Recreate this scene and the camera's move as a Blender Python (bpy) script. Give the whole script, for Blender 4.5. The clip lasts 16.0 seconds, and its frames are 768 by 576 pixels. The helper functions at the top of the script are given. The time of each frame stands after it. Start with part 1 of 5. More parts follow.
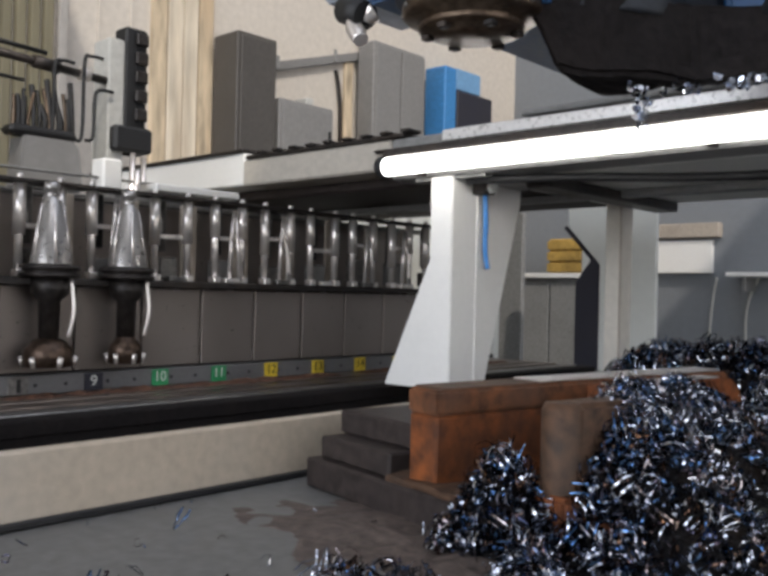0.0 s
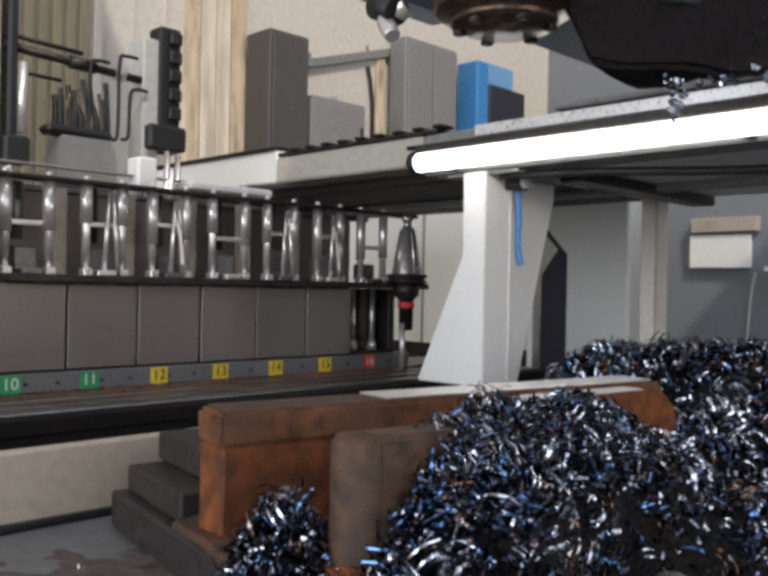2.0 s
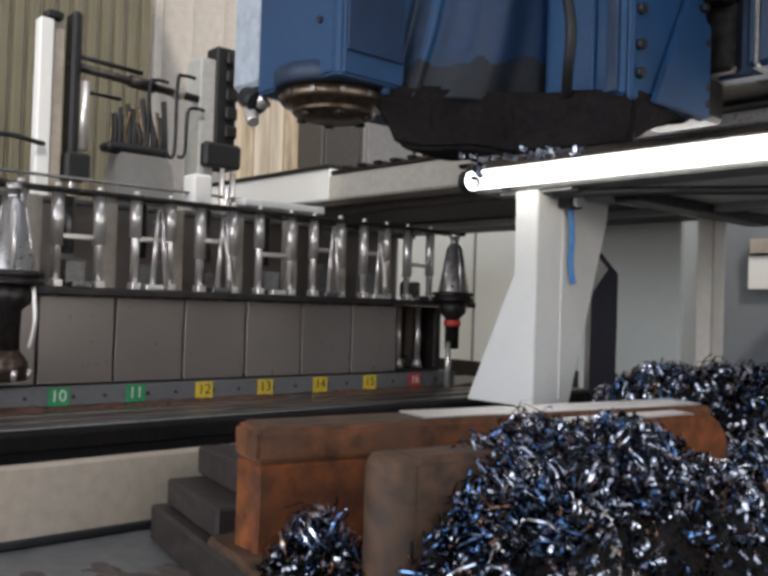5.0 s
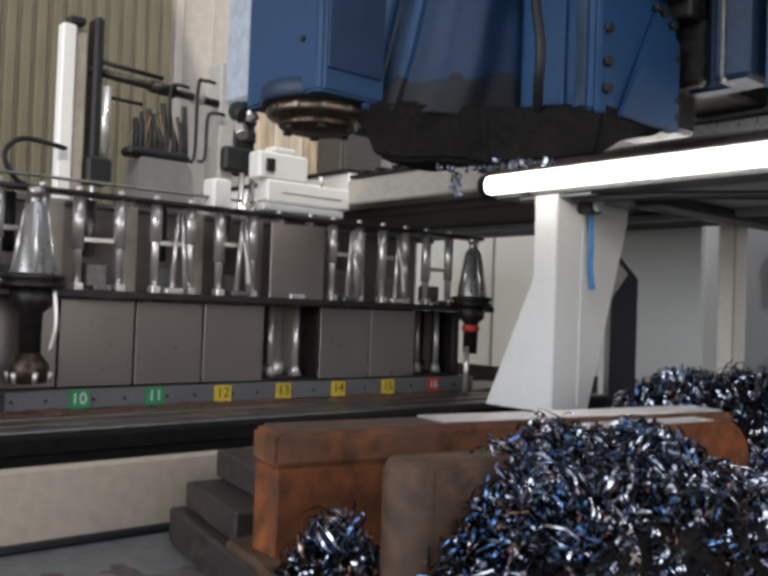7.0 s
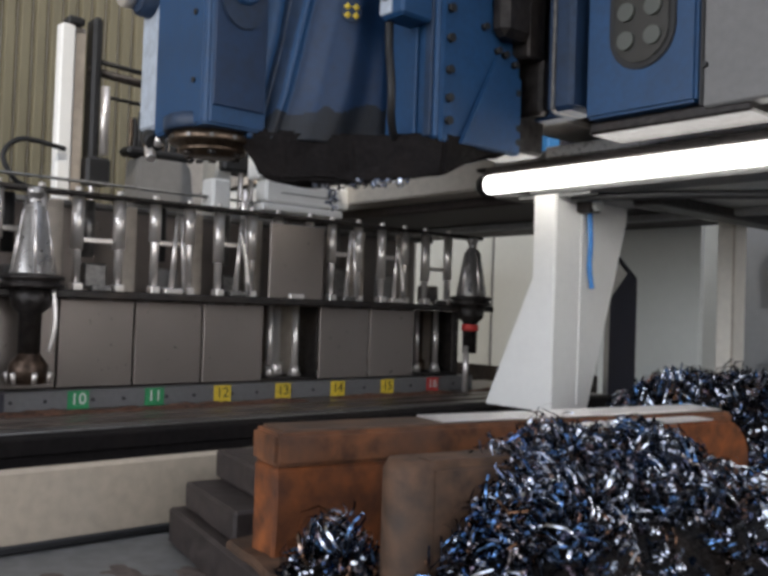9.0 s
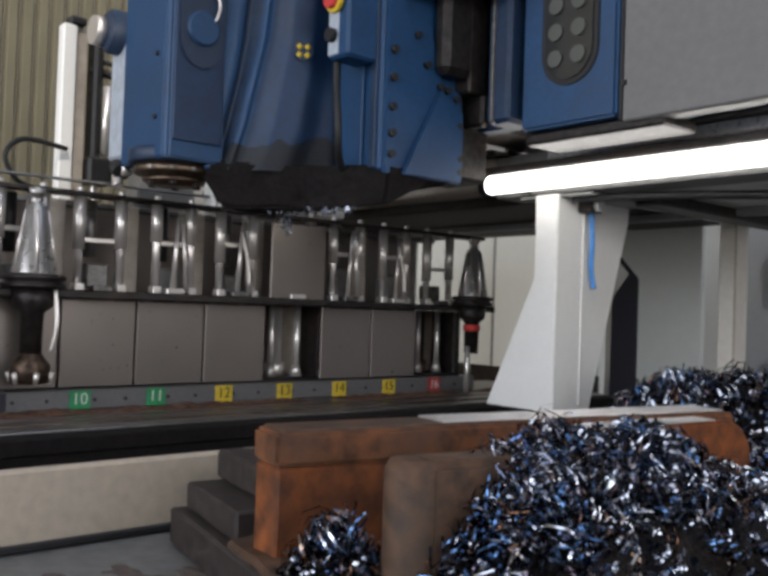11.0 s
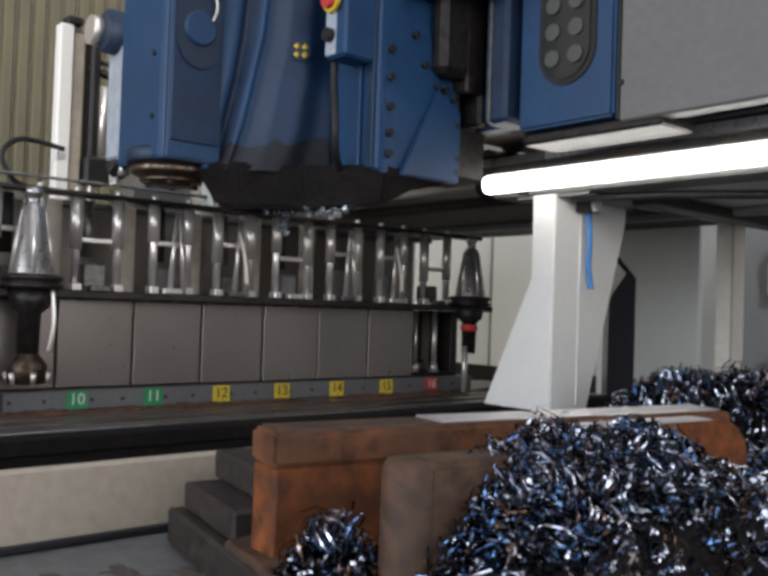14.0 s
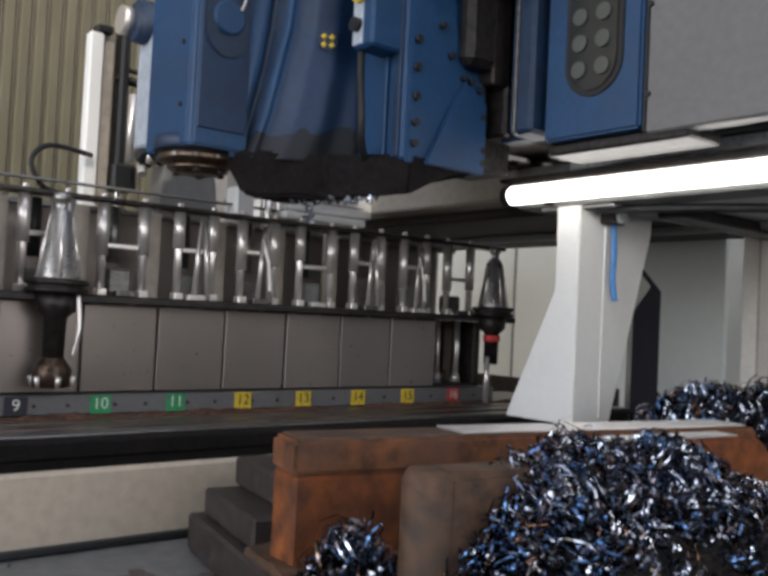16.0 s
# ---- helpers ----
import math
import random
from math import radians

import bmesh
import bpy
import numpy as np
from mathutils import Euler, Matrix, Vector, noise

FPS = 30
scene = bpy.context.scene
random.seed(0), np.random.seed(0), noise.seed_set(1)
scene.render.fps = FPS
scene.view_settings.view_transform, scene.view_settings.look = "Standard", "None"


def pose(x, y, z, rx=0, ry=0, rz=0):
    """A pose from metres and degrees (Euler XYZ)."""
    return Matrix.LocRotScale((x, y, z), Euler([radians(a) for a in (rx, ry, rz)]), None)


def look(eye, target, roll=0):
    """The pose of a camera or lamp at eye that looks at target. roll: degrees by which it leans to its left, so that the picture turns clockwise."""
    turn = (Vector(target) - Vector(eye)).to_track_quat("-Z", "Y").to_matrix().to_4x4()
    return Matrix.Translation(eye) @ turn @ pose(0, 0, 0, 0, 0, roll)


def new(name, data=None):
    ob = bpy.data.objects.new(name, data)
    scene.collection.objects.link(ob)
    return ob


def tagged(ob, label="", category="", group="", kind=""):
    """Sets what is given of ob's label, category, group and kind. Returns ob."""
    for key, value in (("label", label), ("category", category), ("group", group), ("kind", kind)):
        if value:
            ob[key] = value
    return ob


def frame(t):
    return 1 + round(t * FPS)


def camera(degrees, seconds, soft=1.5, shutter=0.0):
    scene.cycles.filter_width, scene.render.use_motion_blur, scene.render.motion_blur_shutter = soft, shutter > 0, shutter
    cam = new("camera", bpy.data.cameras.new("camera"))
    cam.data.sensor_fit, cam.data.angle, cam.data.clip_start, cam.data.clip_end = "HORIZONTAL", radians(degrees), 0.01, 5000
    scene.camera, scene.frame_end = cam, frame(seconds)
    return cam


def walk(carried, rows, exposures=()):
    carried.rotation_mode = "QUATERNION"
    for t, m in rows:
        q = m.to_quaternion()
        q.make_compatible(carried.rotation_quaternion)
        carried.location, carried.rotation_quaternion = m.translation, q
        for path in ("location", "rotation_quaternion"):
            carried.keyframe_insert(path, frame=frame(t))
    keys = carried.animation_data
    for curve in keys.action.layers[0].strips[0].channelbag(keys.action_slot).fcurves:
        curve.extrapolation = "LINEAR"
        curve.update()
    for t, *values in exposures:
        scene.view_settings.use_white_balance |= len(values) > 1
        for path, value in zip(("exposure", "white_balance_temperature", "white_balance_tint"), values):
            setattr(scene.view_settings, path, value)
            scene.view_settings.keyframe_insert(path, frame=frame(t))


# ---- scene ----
E = 1.4  # eye height above the shop floor
cam = camera(48.44, 16.0, soft=3.6)
# seconds, yaw, pitch, roll of the hand-held camera, which stands in one spot
TURNS = [
    (0, 42.73, 0.31, 1.34),
    (0.5, 44.8, 0.88, 1.71),
    (1, 46.14, 0.84, 1.76),
    (1.5, 44.68, -0.21, 0.78),
    (2, 44.92, 0.01, 1.12),
    (2.5, 44.58, -0.21, 1.11),
    (3, 44.52, -0.22, 1.02),
    (3.5, 44.56, -0.21, 1.05),
    (4, 44.87, -0.05, 1.13),
    (4.5, 46.32, 0.48, 1.42),
    (5, 48.34, 1.1, 1.84),
    (7.5, 49.6, 1.35, 2.07),
    (8, 49.55, 1.34, 2.02),
    (8.5, 49.53, 1.35, 2.04),
    (9, 49.54, 1.34, 1.96),
    (11.5, 49.65, 1.35, 2.01),
    (12, 49.47, 1.34, 1.95),
    (12.5, 49.46, 1.33, 1.92),
    (13, 49.46, 1.35, 1.94),
    (13.5, 49.47, 1.35, 1.95),
    (14, 49.47, 1.35, 1.96),
    (14.5, 49.46, 1.34, 1.95),
    (15, 49.46, 1.33, 1.93),
    (15.5, 49.43, 1.34, 1.97),
    (15.7, 49.43, 1.34, 1.97),
    (16, 51.02, 1.91, 2.81),
]


def aimed(yaw, pitch, roll):
    return pose(0, 0, E, 90, 0, yaw) @ pose(0, 0, 0, pitch, 0, 0) @ pose(0, 0, 0, 0, 0, roll)


walk(cam, [(t, aimed(y, p, r)) for t, y, p, r in TURNS], exposures=[(0, 0.08), (3, 0.03), (8, -0.03), (16, -0.03)])

# ---- light ----
world = bpy.data.worlds.new("sky")
scene.world = world
world.use_nodes = True
wn = world.node_tree.nodes
sky = wn.new("ShaderNodeTexSky")
sky.sky_type, sky.sun_disc = "NISHITA", False
sky.sun_elevation, sky.sun_rotation = radians(45), radians(122)
wn["Background"].inputs["Strength"].default_value = 0.12
world.node_tree.links.new(sky.outputs["Color"], wn["Background"].inputs["Color"])


def lamp(name, kind, m, power, colour, **more):
    data = bpy.data.lights.new(name, kind)
    data.energy, data.color = power, colour
    for key, value in more.items():
        if key == "size":
            data.shape, data.size, data.size_y = "RECTANGLE", value[0], value[1]
        elif key == "angle":
            data.angle = radians(value)
    ob = new(name, data)
    ob.matrix_world = m
    return ob


SUN_AT = Vector((0.85, -0.53, 1.0))
lamp("sun", "SUN", look(SUN_AT * 20, (0, 0, 0)), 1.95, (1.0, 0.92, 0.82), angle=0.6)
# unseen area lamps added as fill; no windows are known at these places
lamp("added_front_fill", "AREA", look((-1.0, -5.7, 3.2), (-1.0, 3.0, 1.9)), 470, (0.91, 0.93, 1.0), size=(10, 3.8))
lamp("added_top_fill", "AREA", look((0.4, 1.8, 8.9), (0.4, 1.81, 0)), 165, (0.91, 0.93, 1.0), size=(5.8, 7.8))
lamp("added_side_fill", "AREA", look((6.8, 2.4, 3.2), (-2.0, 2.2, 1.3)), 260, (0.97, 0.95, 1.0), size=(7.6, 4.8))


# ---- materials ----
def material(name, colour, rough=0.5, metal=0.0, grain=0.12, scale=30.0, stain=0.2, bump=0.1, stain_scale=3.0,
             dark=(0.03, 0.025, 0.02), wear=0.0, island=0.0, emit=0.0, stretch=(1, 1, 1)):
    m = bpy.data.materials.new(name)
    m.use_nodes = True
    n, l = m.node_tree.nodes, m.node_tree.links
    b = n["Principled BSDF"]
    tc = n.new("ShaderNodeTexCoord")
    mp = n.new("ShaderNodeMapping")
    mp.inputs["Scale"].default_value = stretch
    l.new(tc.outputs["Object"], mp.inputs["Vector"])
    fine = n.new("ShaderNodeTexNoise")
    fine.inputs["Scale"].default_value, fine.inputs["Detail"].default_value = scale, 6
    big = n.new("ShaderNodeTexNoise")
    big.inputs["Scale"].default_value, big.inputs["Detail"].default_value = stain_scale, 5
    l.new(mp.outputs[0], fine.inputs["Vector"])
    l.new(mp.outputs[0], big.inputs["Vector"])
    base = n.new("ShaderNodeMix")
    base.data_type, base.blend_type = "RGBA", "MULTIPLY"
    base.inputs["A"].default_value = (*colour, 1)
    grey = n.new("ShaderNodeMapRange")
    grey.inputs["From Min"].default_value, grey.inputs["From Max"].default_value = 0.3, 0.7
    grey.inputs["To Min"].default_value, grey.inputs["To Max"].default_value = 1 - grain * 2, 1.0 + grain
    l.new(fine.outputs["Fac"], grey.inputs["Value"])
    base.inputs["Factor"].default_value = 1.0
    l.new(grey.outputs[0], base.inputs["B"])
    mix = n.new("ShaderNodeMix")
    mix.data_type = "RGBA"
    mask = n.new("ShaderNodeMapRange")
    mask.inputs["From Min"].default_value, mask.inputs["From Max"].default_value = 0.48, 0.75
    mask.inputs["To Max"].default_value = stain
    l.new(big.outputs["Fac"], mask.inputs["Value"])
    l.new(mask.outputs[0], mix.inputs["Factor"])
    l.new(base.outputs["Result"], mix.inputs["A"])
    mix.inputs["B"].default_value = (*dark, 1)
    out = mix.outputs["Result"]
    if island:
        geo = n.new("ShaderNodeNewGeometry")
        ramp = n.new("ShaderNodeValToRGB")
        e = ramp.color_ramp.elements
        e[0].color, e[1].color = (0.02, 0.024, 0.034, 1), (0.8, 0.84, 0.92, 1)
        e[0].position, e[1].position = 0.0, 1.0
        for p, c in ((0.36, (0.03, 0.035, 0.05, 1)), (0.47, (0.13, 0.07, 0.04, 1)), (0.58, (0.05, 0.11, 0.24, 1)), (0.70, (0.12, 0.22, 0.40, 1)), (0.75, (0.36, 0.25, 0.18, 1)), (0.80, (0.56, 0.61, 0.72, 1))):
            s = e.new(p)
            s.color = c
        l.new(geo.outputs["Random Per Island"], ramp.inputs["Fac"])
        out = ramp.outputs["Color"]
    l.new(out, b.inputs["Base Color"])
    b.inputs["Metallic"].default_value = metal
    rr = n.new("ShaderNodeMapRange")
    spread = 0.04 if metal == 1.0 else 0.0 if metal == 0.7 else 0.12
    rr.inputs["To Min"].default_value, rr.inputs["To Max"].default_value = max(0.05, rough - spread), min(1, rough + spread)
    l.new(fine.outputs["Fac"], rr.inputs["Value"])
    l.new(rr.outputs[0], b.inputs["Roughness"])
    if bump:
        bp = n.new("ShaderNodeBump")
        bp.inputs["Strength"].default_value, bp.inputs["Distance"].default_value = bump, 0.01
        l.new(fine.outputs["Fac"], bp.inputs["Height"])
        l.new(bp.outputs[0], b.inputs["Normal"])
    if emit:
        b.inputs["Emission Color"].default_value = (*colour, 1)
        b.inputs["Emission Strength"].default_value = emit
    return m


M = {
    "blue": material("blue_machine_paint", (0.011, 0.058, 0.150), 0.5, 0, 0.1, 60, 0.5, 0.04, 5, (0.008, 0.026, 0.062)),
    # two darker blues: shade of groove, pocket and turned faces painted in
    "blue_dark": material("dark_blue_shade_paint", (0.013, 0.033, 0.075), 0.5, 0, 0.15, 50, 0.5, 0.05, 5, (0.012, 0.018, 0.03)),
    "blue_mid": material("oily_shaded_blue_paint", (0.006, 0.030, 0.085), 0.5, 0, 0.12, 40, 0.6, 0.04, 6, (0.006, 0.014, 0.034)),
    "pale_blue": material("pale_blue_paint", (0.48, 0.53, 0.6), 0.4, 0, 0.1, 40, 0.3, 0.03, 4, (0.2, 0.24, 0.3)),
    "white": material("white_machine_paint", (0.84, 0.83, 0.80), 0.45, 0, 0.012, 40, 0.15, 0.0, 3, (0.5, 0.49, 0.45)),
    "grey": material("light_grey_paint", (0.50, 0.495, 0.465), 0.5, 0, 0.07, 40, 0.25, 0.03, 2.5, (0.24, 0.24, 0.22)),
    "cover_grey": material("grey_sheet_paint", (0.175, 0.17, 0.165), 0.5, 0, 0.08, 40, 0.4, 0.03, 2.5, (0.12, 0.115, 0.11)),
    "mid_grey": material("mid_grey_paint", (0.24, 0.24, 0.235), 0.55, 0, 0.1, 40, 0.35, 0.04, 3, (0.1, 0.1, 0.095)),
    "taupe": material("taupe_sheet_metal", (0.27, 0.232, 0.21), 0.32, 0.6, 0.0, 60, 0.35, 0.0, 3, (0.19, 0.165, 0.15)),
    "tan": material("tan_sheet_metal", (0.46, 0.40, 0.335), 0.5, 0.1, 0.08, 40, 0.3, 0.03, 4, (0.14, 0.12, 0.1)),
    "black": material("black_rubber", (0.012, 0.012, 0.013), 0.55, 0, 0.2, 60, 0.2, 0.1),
    "dark": material("dark_oily_iron", (0.035, 0.03, 0.028), 0.42, 0.5, 0.3, 45, 0.5, 0.3, 6, (0.06, 0.04, 0.028)),
    # grease under the milling unit; in the deck channel it paints the shade
    "grime_shade": material("black_grease_and_shade", (0.012, 0.010, 0.010), 0.85, 0.0, 0.25, 70, 0.5, 0.25, 8, (0.02, 0.015, 0.013)),
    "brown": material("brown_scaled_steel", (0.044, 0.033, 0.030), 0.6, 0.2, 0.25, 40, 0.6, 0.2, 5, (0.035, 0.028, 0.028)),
    "dust": material("mottled_brown_mound", (0.105, 0.08, 0.07), 0.7, 0.0, 0.3, 45, 0.5, 0.3, 7, (0.07, 0.056, 0.05)),
    "rust": material("orange_rusted_steel", (0.21, 0.06, 0.013), 0.78, 0.0, 0.32, 28, 0.9, 0.2, 4.5, (0.07, 0.03, 0.017)),
    "rust_top": material("scaled_brown_rust", (0.095, 0.05, 0.028), 0.7, 0.1, 0.3, 35, 0.7, 0.2, 8, (0.052, 0.038, 0.028)),
    "steel": material("bright_steel", (0.78, 0.73, 0.69), 0.3, 0.7, 0.0, 80, 0.03, 0.0, 6, (0.3, 0.28, 0.26)),
    "chrome": material("chromed_rod", (0.86, 0.80, 0.76), 0.26, 0.7, 0.0, 80, 0.0, 0.0),
    "polished": material("polished_steel", (0.9, 0.88, 0.87), 0.46, 1.0, 0.03, 60, 0.1, 0.0, 5, (0.6, 0.55, 0.5)),
    "strip": material("grey_strip_paint", (0.17, 0.168, 0.17), 0.45, 0.3, 0.06, 60, 0.25, 0.02, 5, (0.08, 0.06, 0.05)),
    "taper": material("dark_ground_steel", (0.5, 0.48, 0.46), 0.3, 0.85, 0.08, 60, 0.3, 0.02, 6, (0.12, 0.1, 0.09)),
    "iron": material("machined_iron", (0.22, 0.21, 0.2), 0.4, 0.8, 0.2, 60, 0.4, 0.05, 6, (0.08, 0.07, 0.06)),
    "bronze": material("brown_oiled_steel", (0.17, 0.125, 0.09), 0.32, 0.9, 0.25, 60, 0.5, 0.1, 8, (0.06, 0.035, 0.025)),
    "oiled": material("dark_oiled_cutter_steel", (0.11, 0.075, 0.055), 0.4, 0.8, 0.35, 50, 0.6, 0.2, 14, (0.03, 0.02, 0.016)),
    "beige": material("beige_painted_cast_iron", (0.455, 0.385, 0.30), 0.6, 0, 0.06, 40, 0.35, 0.06, 3, (0.42, 0.40, 0.36)),
    "floor": material("grey_oily_plate", (0.165, 0.165, 0.163), 0.5, 0.1, 0.15, 30, 0.5, 0.08, 4, (0.15, 0.14, 0.13)),
    "slot": material("oily_table_top", (0.16, 0.125, 0.10), 0.36, 0.6, 0.3, 40, 0.75, 0.12, 7, (0.04, 0.025, 0.018), stretch=(1, 0.35, 1)),
    "green": material("green_label", (0.03, 0.3, 0.11), 0.5, 0, 0.1, 60, 0.3, 0.0),
    "yellow": material("yellow_label", (0.72, 0.52, 0.04), 0.5, 0, 0.1, 60, 0.3, 0.0),
    "red": material("red_label", (0.62, 0.05, 0.045), 0.5, 0, 0.1, 60, 0.3, 0.0),
    "navy": material("dark_navy_paint", (0.022, 0.022, 0.034), 0.6, 0, 0.1, 40, 0.3, 0.03, 4),
    "ink": material("black_ink", (0.015, 0.015, 0.015), 0.6, 0, 0, 10, 0, 0),
    "paper": material("white_ink", (0.72, 0.74, 0.7), 0.6, 0, 0, 10, 0, 0),
    "wall_rib": material("yellow_ribbed_cladding", (0.29, 0.25, 0.155), 0.65, 0, 0.08, 20, 0.3, 0.05, 1.2, (0.33, 0.28, 0.17), stretch=(1, 1, 0.15)),
    "wall_white": material("white_plaster", (0.57, 0.52, 0.46), 0.8, 0, 0.05, 20, 0.3, 0.08, 1.0, (0.55, 0.5, 0.42)),
    "wall_tan": material("tan_weathered_boards", (0.58, 0.47, 0.33), 0.75, 0, 0.25, 14, 0.85, 0.1, 3.5, (0.26, 0.15, 0.065), stretch=(1, 1, 0.22)),
    "wall_worn": material("worn_whitewashed_boards", (0.66, 0.58, 0.46), 0.8, 0, 0.15, 14, 0.7, 0.1, 4.0, (0.34, 0.21, 0.1), stretch=(1, 1, 0.15)),
    "wall_blue": material("blue_grey_cladding", (0.20, 0.215, 0.235), 0.6, 0, 0.03, 20, 0.3, 0.0, 0.8, (0.2, 0.215, 0.235)),
    "unseen_shell": material("pale_roof_sheet", (0.55, 0.55, 0.53), 0.8, 0, 0.05, 8, 0.2, 0.0, 0.6, (0.4, 0.4, 0.39)),
    "concrete": material("shop_floor_concrete", (0.25, 0.245, 0.235), 0.7, 0, 0.12, 12, 0.4, 0.1, 1.2, (0.12, 0.115, 0.11)),
    "bin_blue": material("blue_crate_paint", (0.05, 0.22, 0.5), 0.45, 0, 0.1, 40, 0.2, 0.0, 3),
    "tape": material("blue_strap", (0.06, 0.25, 0.62), 0.5, 0, 0.1, 60, 0.2, 0.0),
    "chips": material("tempered_steel_swarf", (0.3, 0.3, 0.32), 0.22, 1.0, 0.2, 60, 0, 0.0, island=1.0),
    "swarf_bed": material("packed_swarf_shade", (0.016, 0.015, 0.016), 0.5, 0.5, 0.5, 90, 0.5, 1.0, 12, (0.05, 0.032, 0.02)),
    "guide": material("bright_guideway", (0.75, 0.74, 0.73), 0.3, 0.3, 0.06, 60, 0.2, 0.02, 6, (0.5, 0.48, 0.46)),
    "rail_beige": material("beige_rail_paint", (0.5, 0.46, 0.40), 0.5, 0, 0.06, 40, 0.3, 0.03, 4, (0.38, 0.34, 0.29)),
    "panel_grey": material("dull_grey_panel_paint", (0.21, 0.205, 0.2), 0.6, 0, 0.06, 30, 0.3, 0.03, 2, (0.17, 0.165, 0.16)),
    "sky_blue": material("pale_blue_box_paint", (0.16, 0.33, 0.55), 0.5, 0, 0.06, 30, 0.3, 0.02, 2, (0.12, 0.25, 0.42)),
    "rust_dust": material("red_brown_rust_crumbs", (0.15, 0.07, 0.04), 0.85, 0.0, 0.5, 60, 0.5, 0.6, 14, (0.05, 0.03, 0.022)),
    "grease": material("blue_black_grease_shade", (0.006, 0.009, 0.015), 0.6, 0.0, 0.3, 60, 0.6, 0.2, 7, (0.010, 0.018, 0.036)),
    "rust_flange": material("brown_orange_rust", (0.17, 0.062, 0.022), 0.74, 0.0, 0.32, 28, 0.85, 0.2, 5, (0.075, 0.04, 0.026)),
    "guard": material("pale_green_grey_guard_paint", (0.66, 0.67, 0.63), 0.5, 0, 0.012, 30, 0.2, 0.0, 2, (0.52, 0.53, 0.5)),
    "cream": material("cream_column_paint", (0.72, 0.68, 0.61), 0.5, 0, 0.04, 30, 0.2, 0.02, 3, (0.55, 0.5, 0.44)),
    "cabinet": material("dark_cabinet_paint", (0.075, 0.068, 0.062), 0.55, 0, 0.1, 30, 0.5, 0.03, 2, (0.045, 0.04, 0.036)),
    "tube": material("lamp_tube_glow", (1.0, 0.97, 0.93), 0.4, 0, 0, 10, 0, 0, emit=6.0),
    "olive": material("olive_grey_paint", (0.06, 0.06, 0.043), 0.55, 0.1, 0.15, 40, 0.4, 0.05, 5),
    "ochre": material("ochre_crate_paint", (0.5, 0.32, 0.08), 0.6, 0, 0.15, 20, 0.4, 0.0, 3),
    "glass_dark": material("smoked_glass", (0.03, 0.03, 0.028), 0.12, 0, 0.05, 30, 0.1, 0.0),
    "dial": material("pale_dial", (0.08, 0.085, 0.072), 0.4, 0, 0.05, 30, 0.1, 0.0),
}
# less sheen, so that grease, channel and swarf gaps stay dark
for key in ("grime_shade", "swarf_bed"):
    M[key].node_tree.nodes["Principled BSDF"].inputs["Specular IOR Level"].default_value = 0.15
for key in ("tube",):
    M[key].node_tree.nodes["Principled BSDF"].inputs["Base Color"].default_value = (0.5, 0.5, 0.5, 1)


# ---- builders ----
BASE = {}


def thing(name, x, y, z, label, category, group="", kind=""):
    ob = new(name)
    ob.empty_display_size = 0.05
    ob.location = (x, y, z)
    BASE[ob] = Vector((x, y, z))
    return tagged(ob, label, category, group, kind)


def part(name, bm, mat, parent, label=""):
    """Links a bmesh, made in world places, as one mesh under a thing or part."""
    at = BASE[parent]
    bmesh.ops.translate(bm, verts=bm.verts, vec=-at)
    me = bpy.data.meshes.new(name)
    bm.to_mesh(me)
    bm.free()
    me.materials.append(M[mat] if isinstance(mat, str) else mat)
    ob = new(name, me)
    ob.parent = parent
    BASE[ob] = at
    return tagged(ob, label)


def solo(name, bm, mat, label, category="", group="", kind="", at=None):
    me = bpy.data.meshes.new(name)
    at = Vector(at or (0, 0, 0))
    bmesh.ops.translate(bm, verts=bm.verts, vec=-at)
    bm.to_mesh(me)
    bm.free()
    me.materials.append(M[mat])
    ob = new(name, me)
    ob.location = at
    BASE[ob] = at
    return tagged(ob, label, category, group, kind)


def box(x0, x1, y0, y1, z0, z1, r=0.003, bm=None, seg=1):
    """A block with rounded edges."""
    made = bmesh.new()
    bmesh.ops.create_cube(made, size=1)
    for v in made.verts:
        v.co = Vector(((x0 + x1) / 2 + v.co.x * (x1 - x0), (y0 + y1) / 2 + v.co.y * (y1 - y0), (z0 + z1) / 2 + v.co.z * (z1 - z0)))
    if r:
        bmesh.ops.bevel(made, geom=made.edges[:], offset=min(r, 0.45 * min(abs(x1 - x0), abs(y1 - y0), abs(z1 - z0))), segments=seg, affect="EDGES")
    return merged(made, bm)


def merged(made, bm):
    if bm is None:
        return made
    me = bpy.data.meshes.new("joined")
    made.to_mesh(me)
    made.free()
    bm.from_mesh(me)
    bpy.data.meshes.remove(me)
    return bm


def rod(p0, p1, r0, r1=None, seg=14, bm=None, smooth=True, r=0.0):
    """A round bar or cone from p0 to p1."""
    p0, p1 = Vector(p0), Vector(p1)
    made = bmesh.new()
    way = p1 - p0
    m = Matrix.Translation((p0 + p1) / 2) @ way.to_track_quat("Z", "Y").to_matrix().to_4x4()
    bmesh.ops.create_cone(made, cap_ends=True, segments=seg, radius1=r0, radius2=r0 if r1 is None else r1, depth=way.length, matrix=m)
    if r:
        rim = [e for e in made.edges if len(e.link_faces) == 2 and max(len(f.verts) for f in e.link_faces) > 4]
        bmesh.ops.bevel(made, geom=rim, offset=r, segments=2, affect="EDGES")
    if smooth:
        for f in made.faces:
            f.smooth = len(f.verts) == 4
    return merged(made, bm)


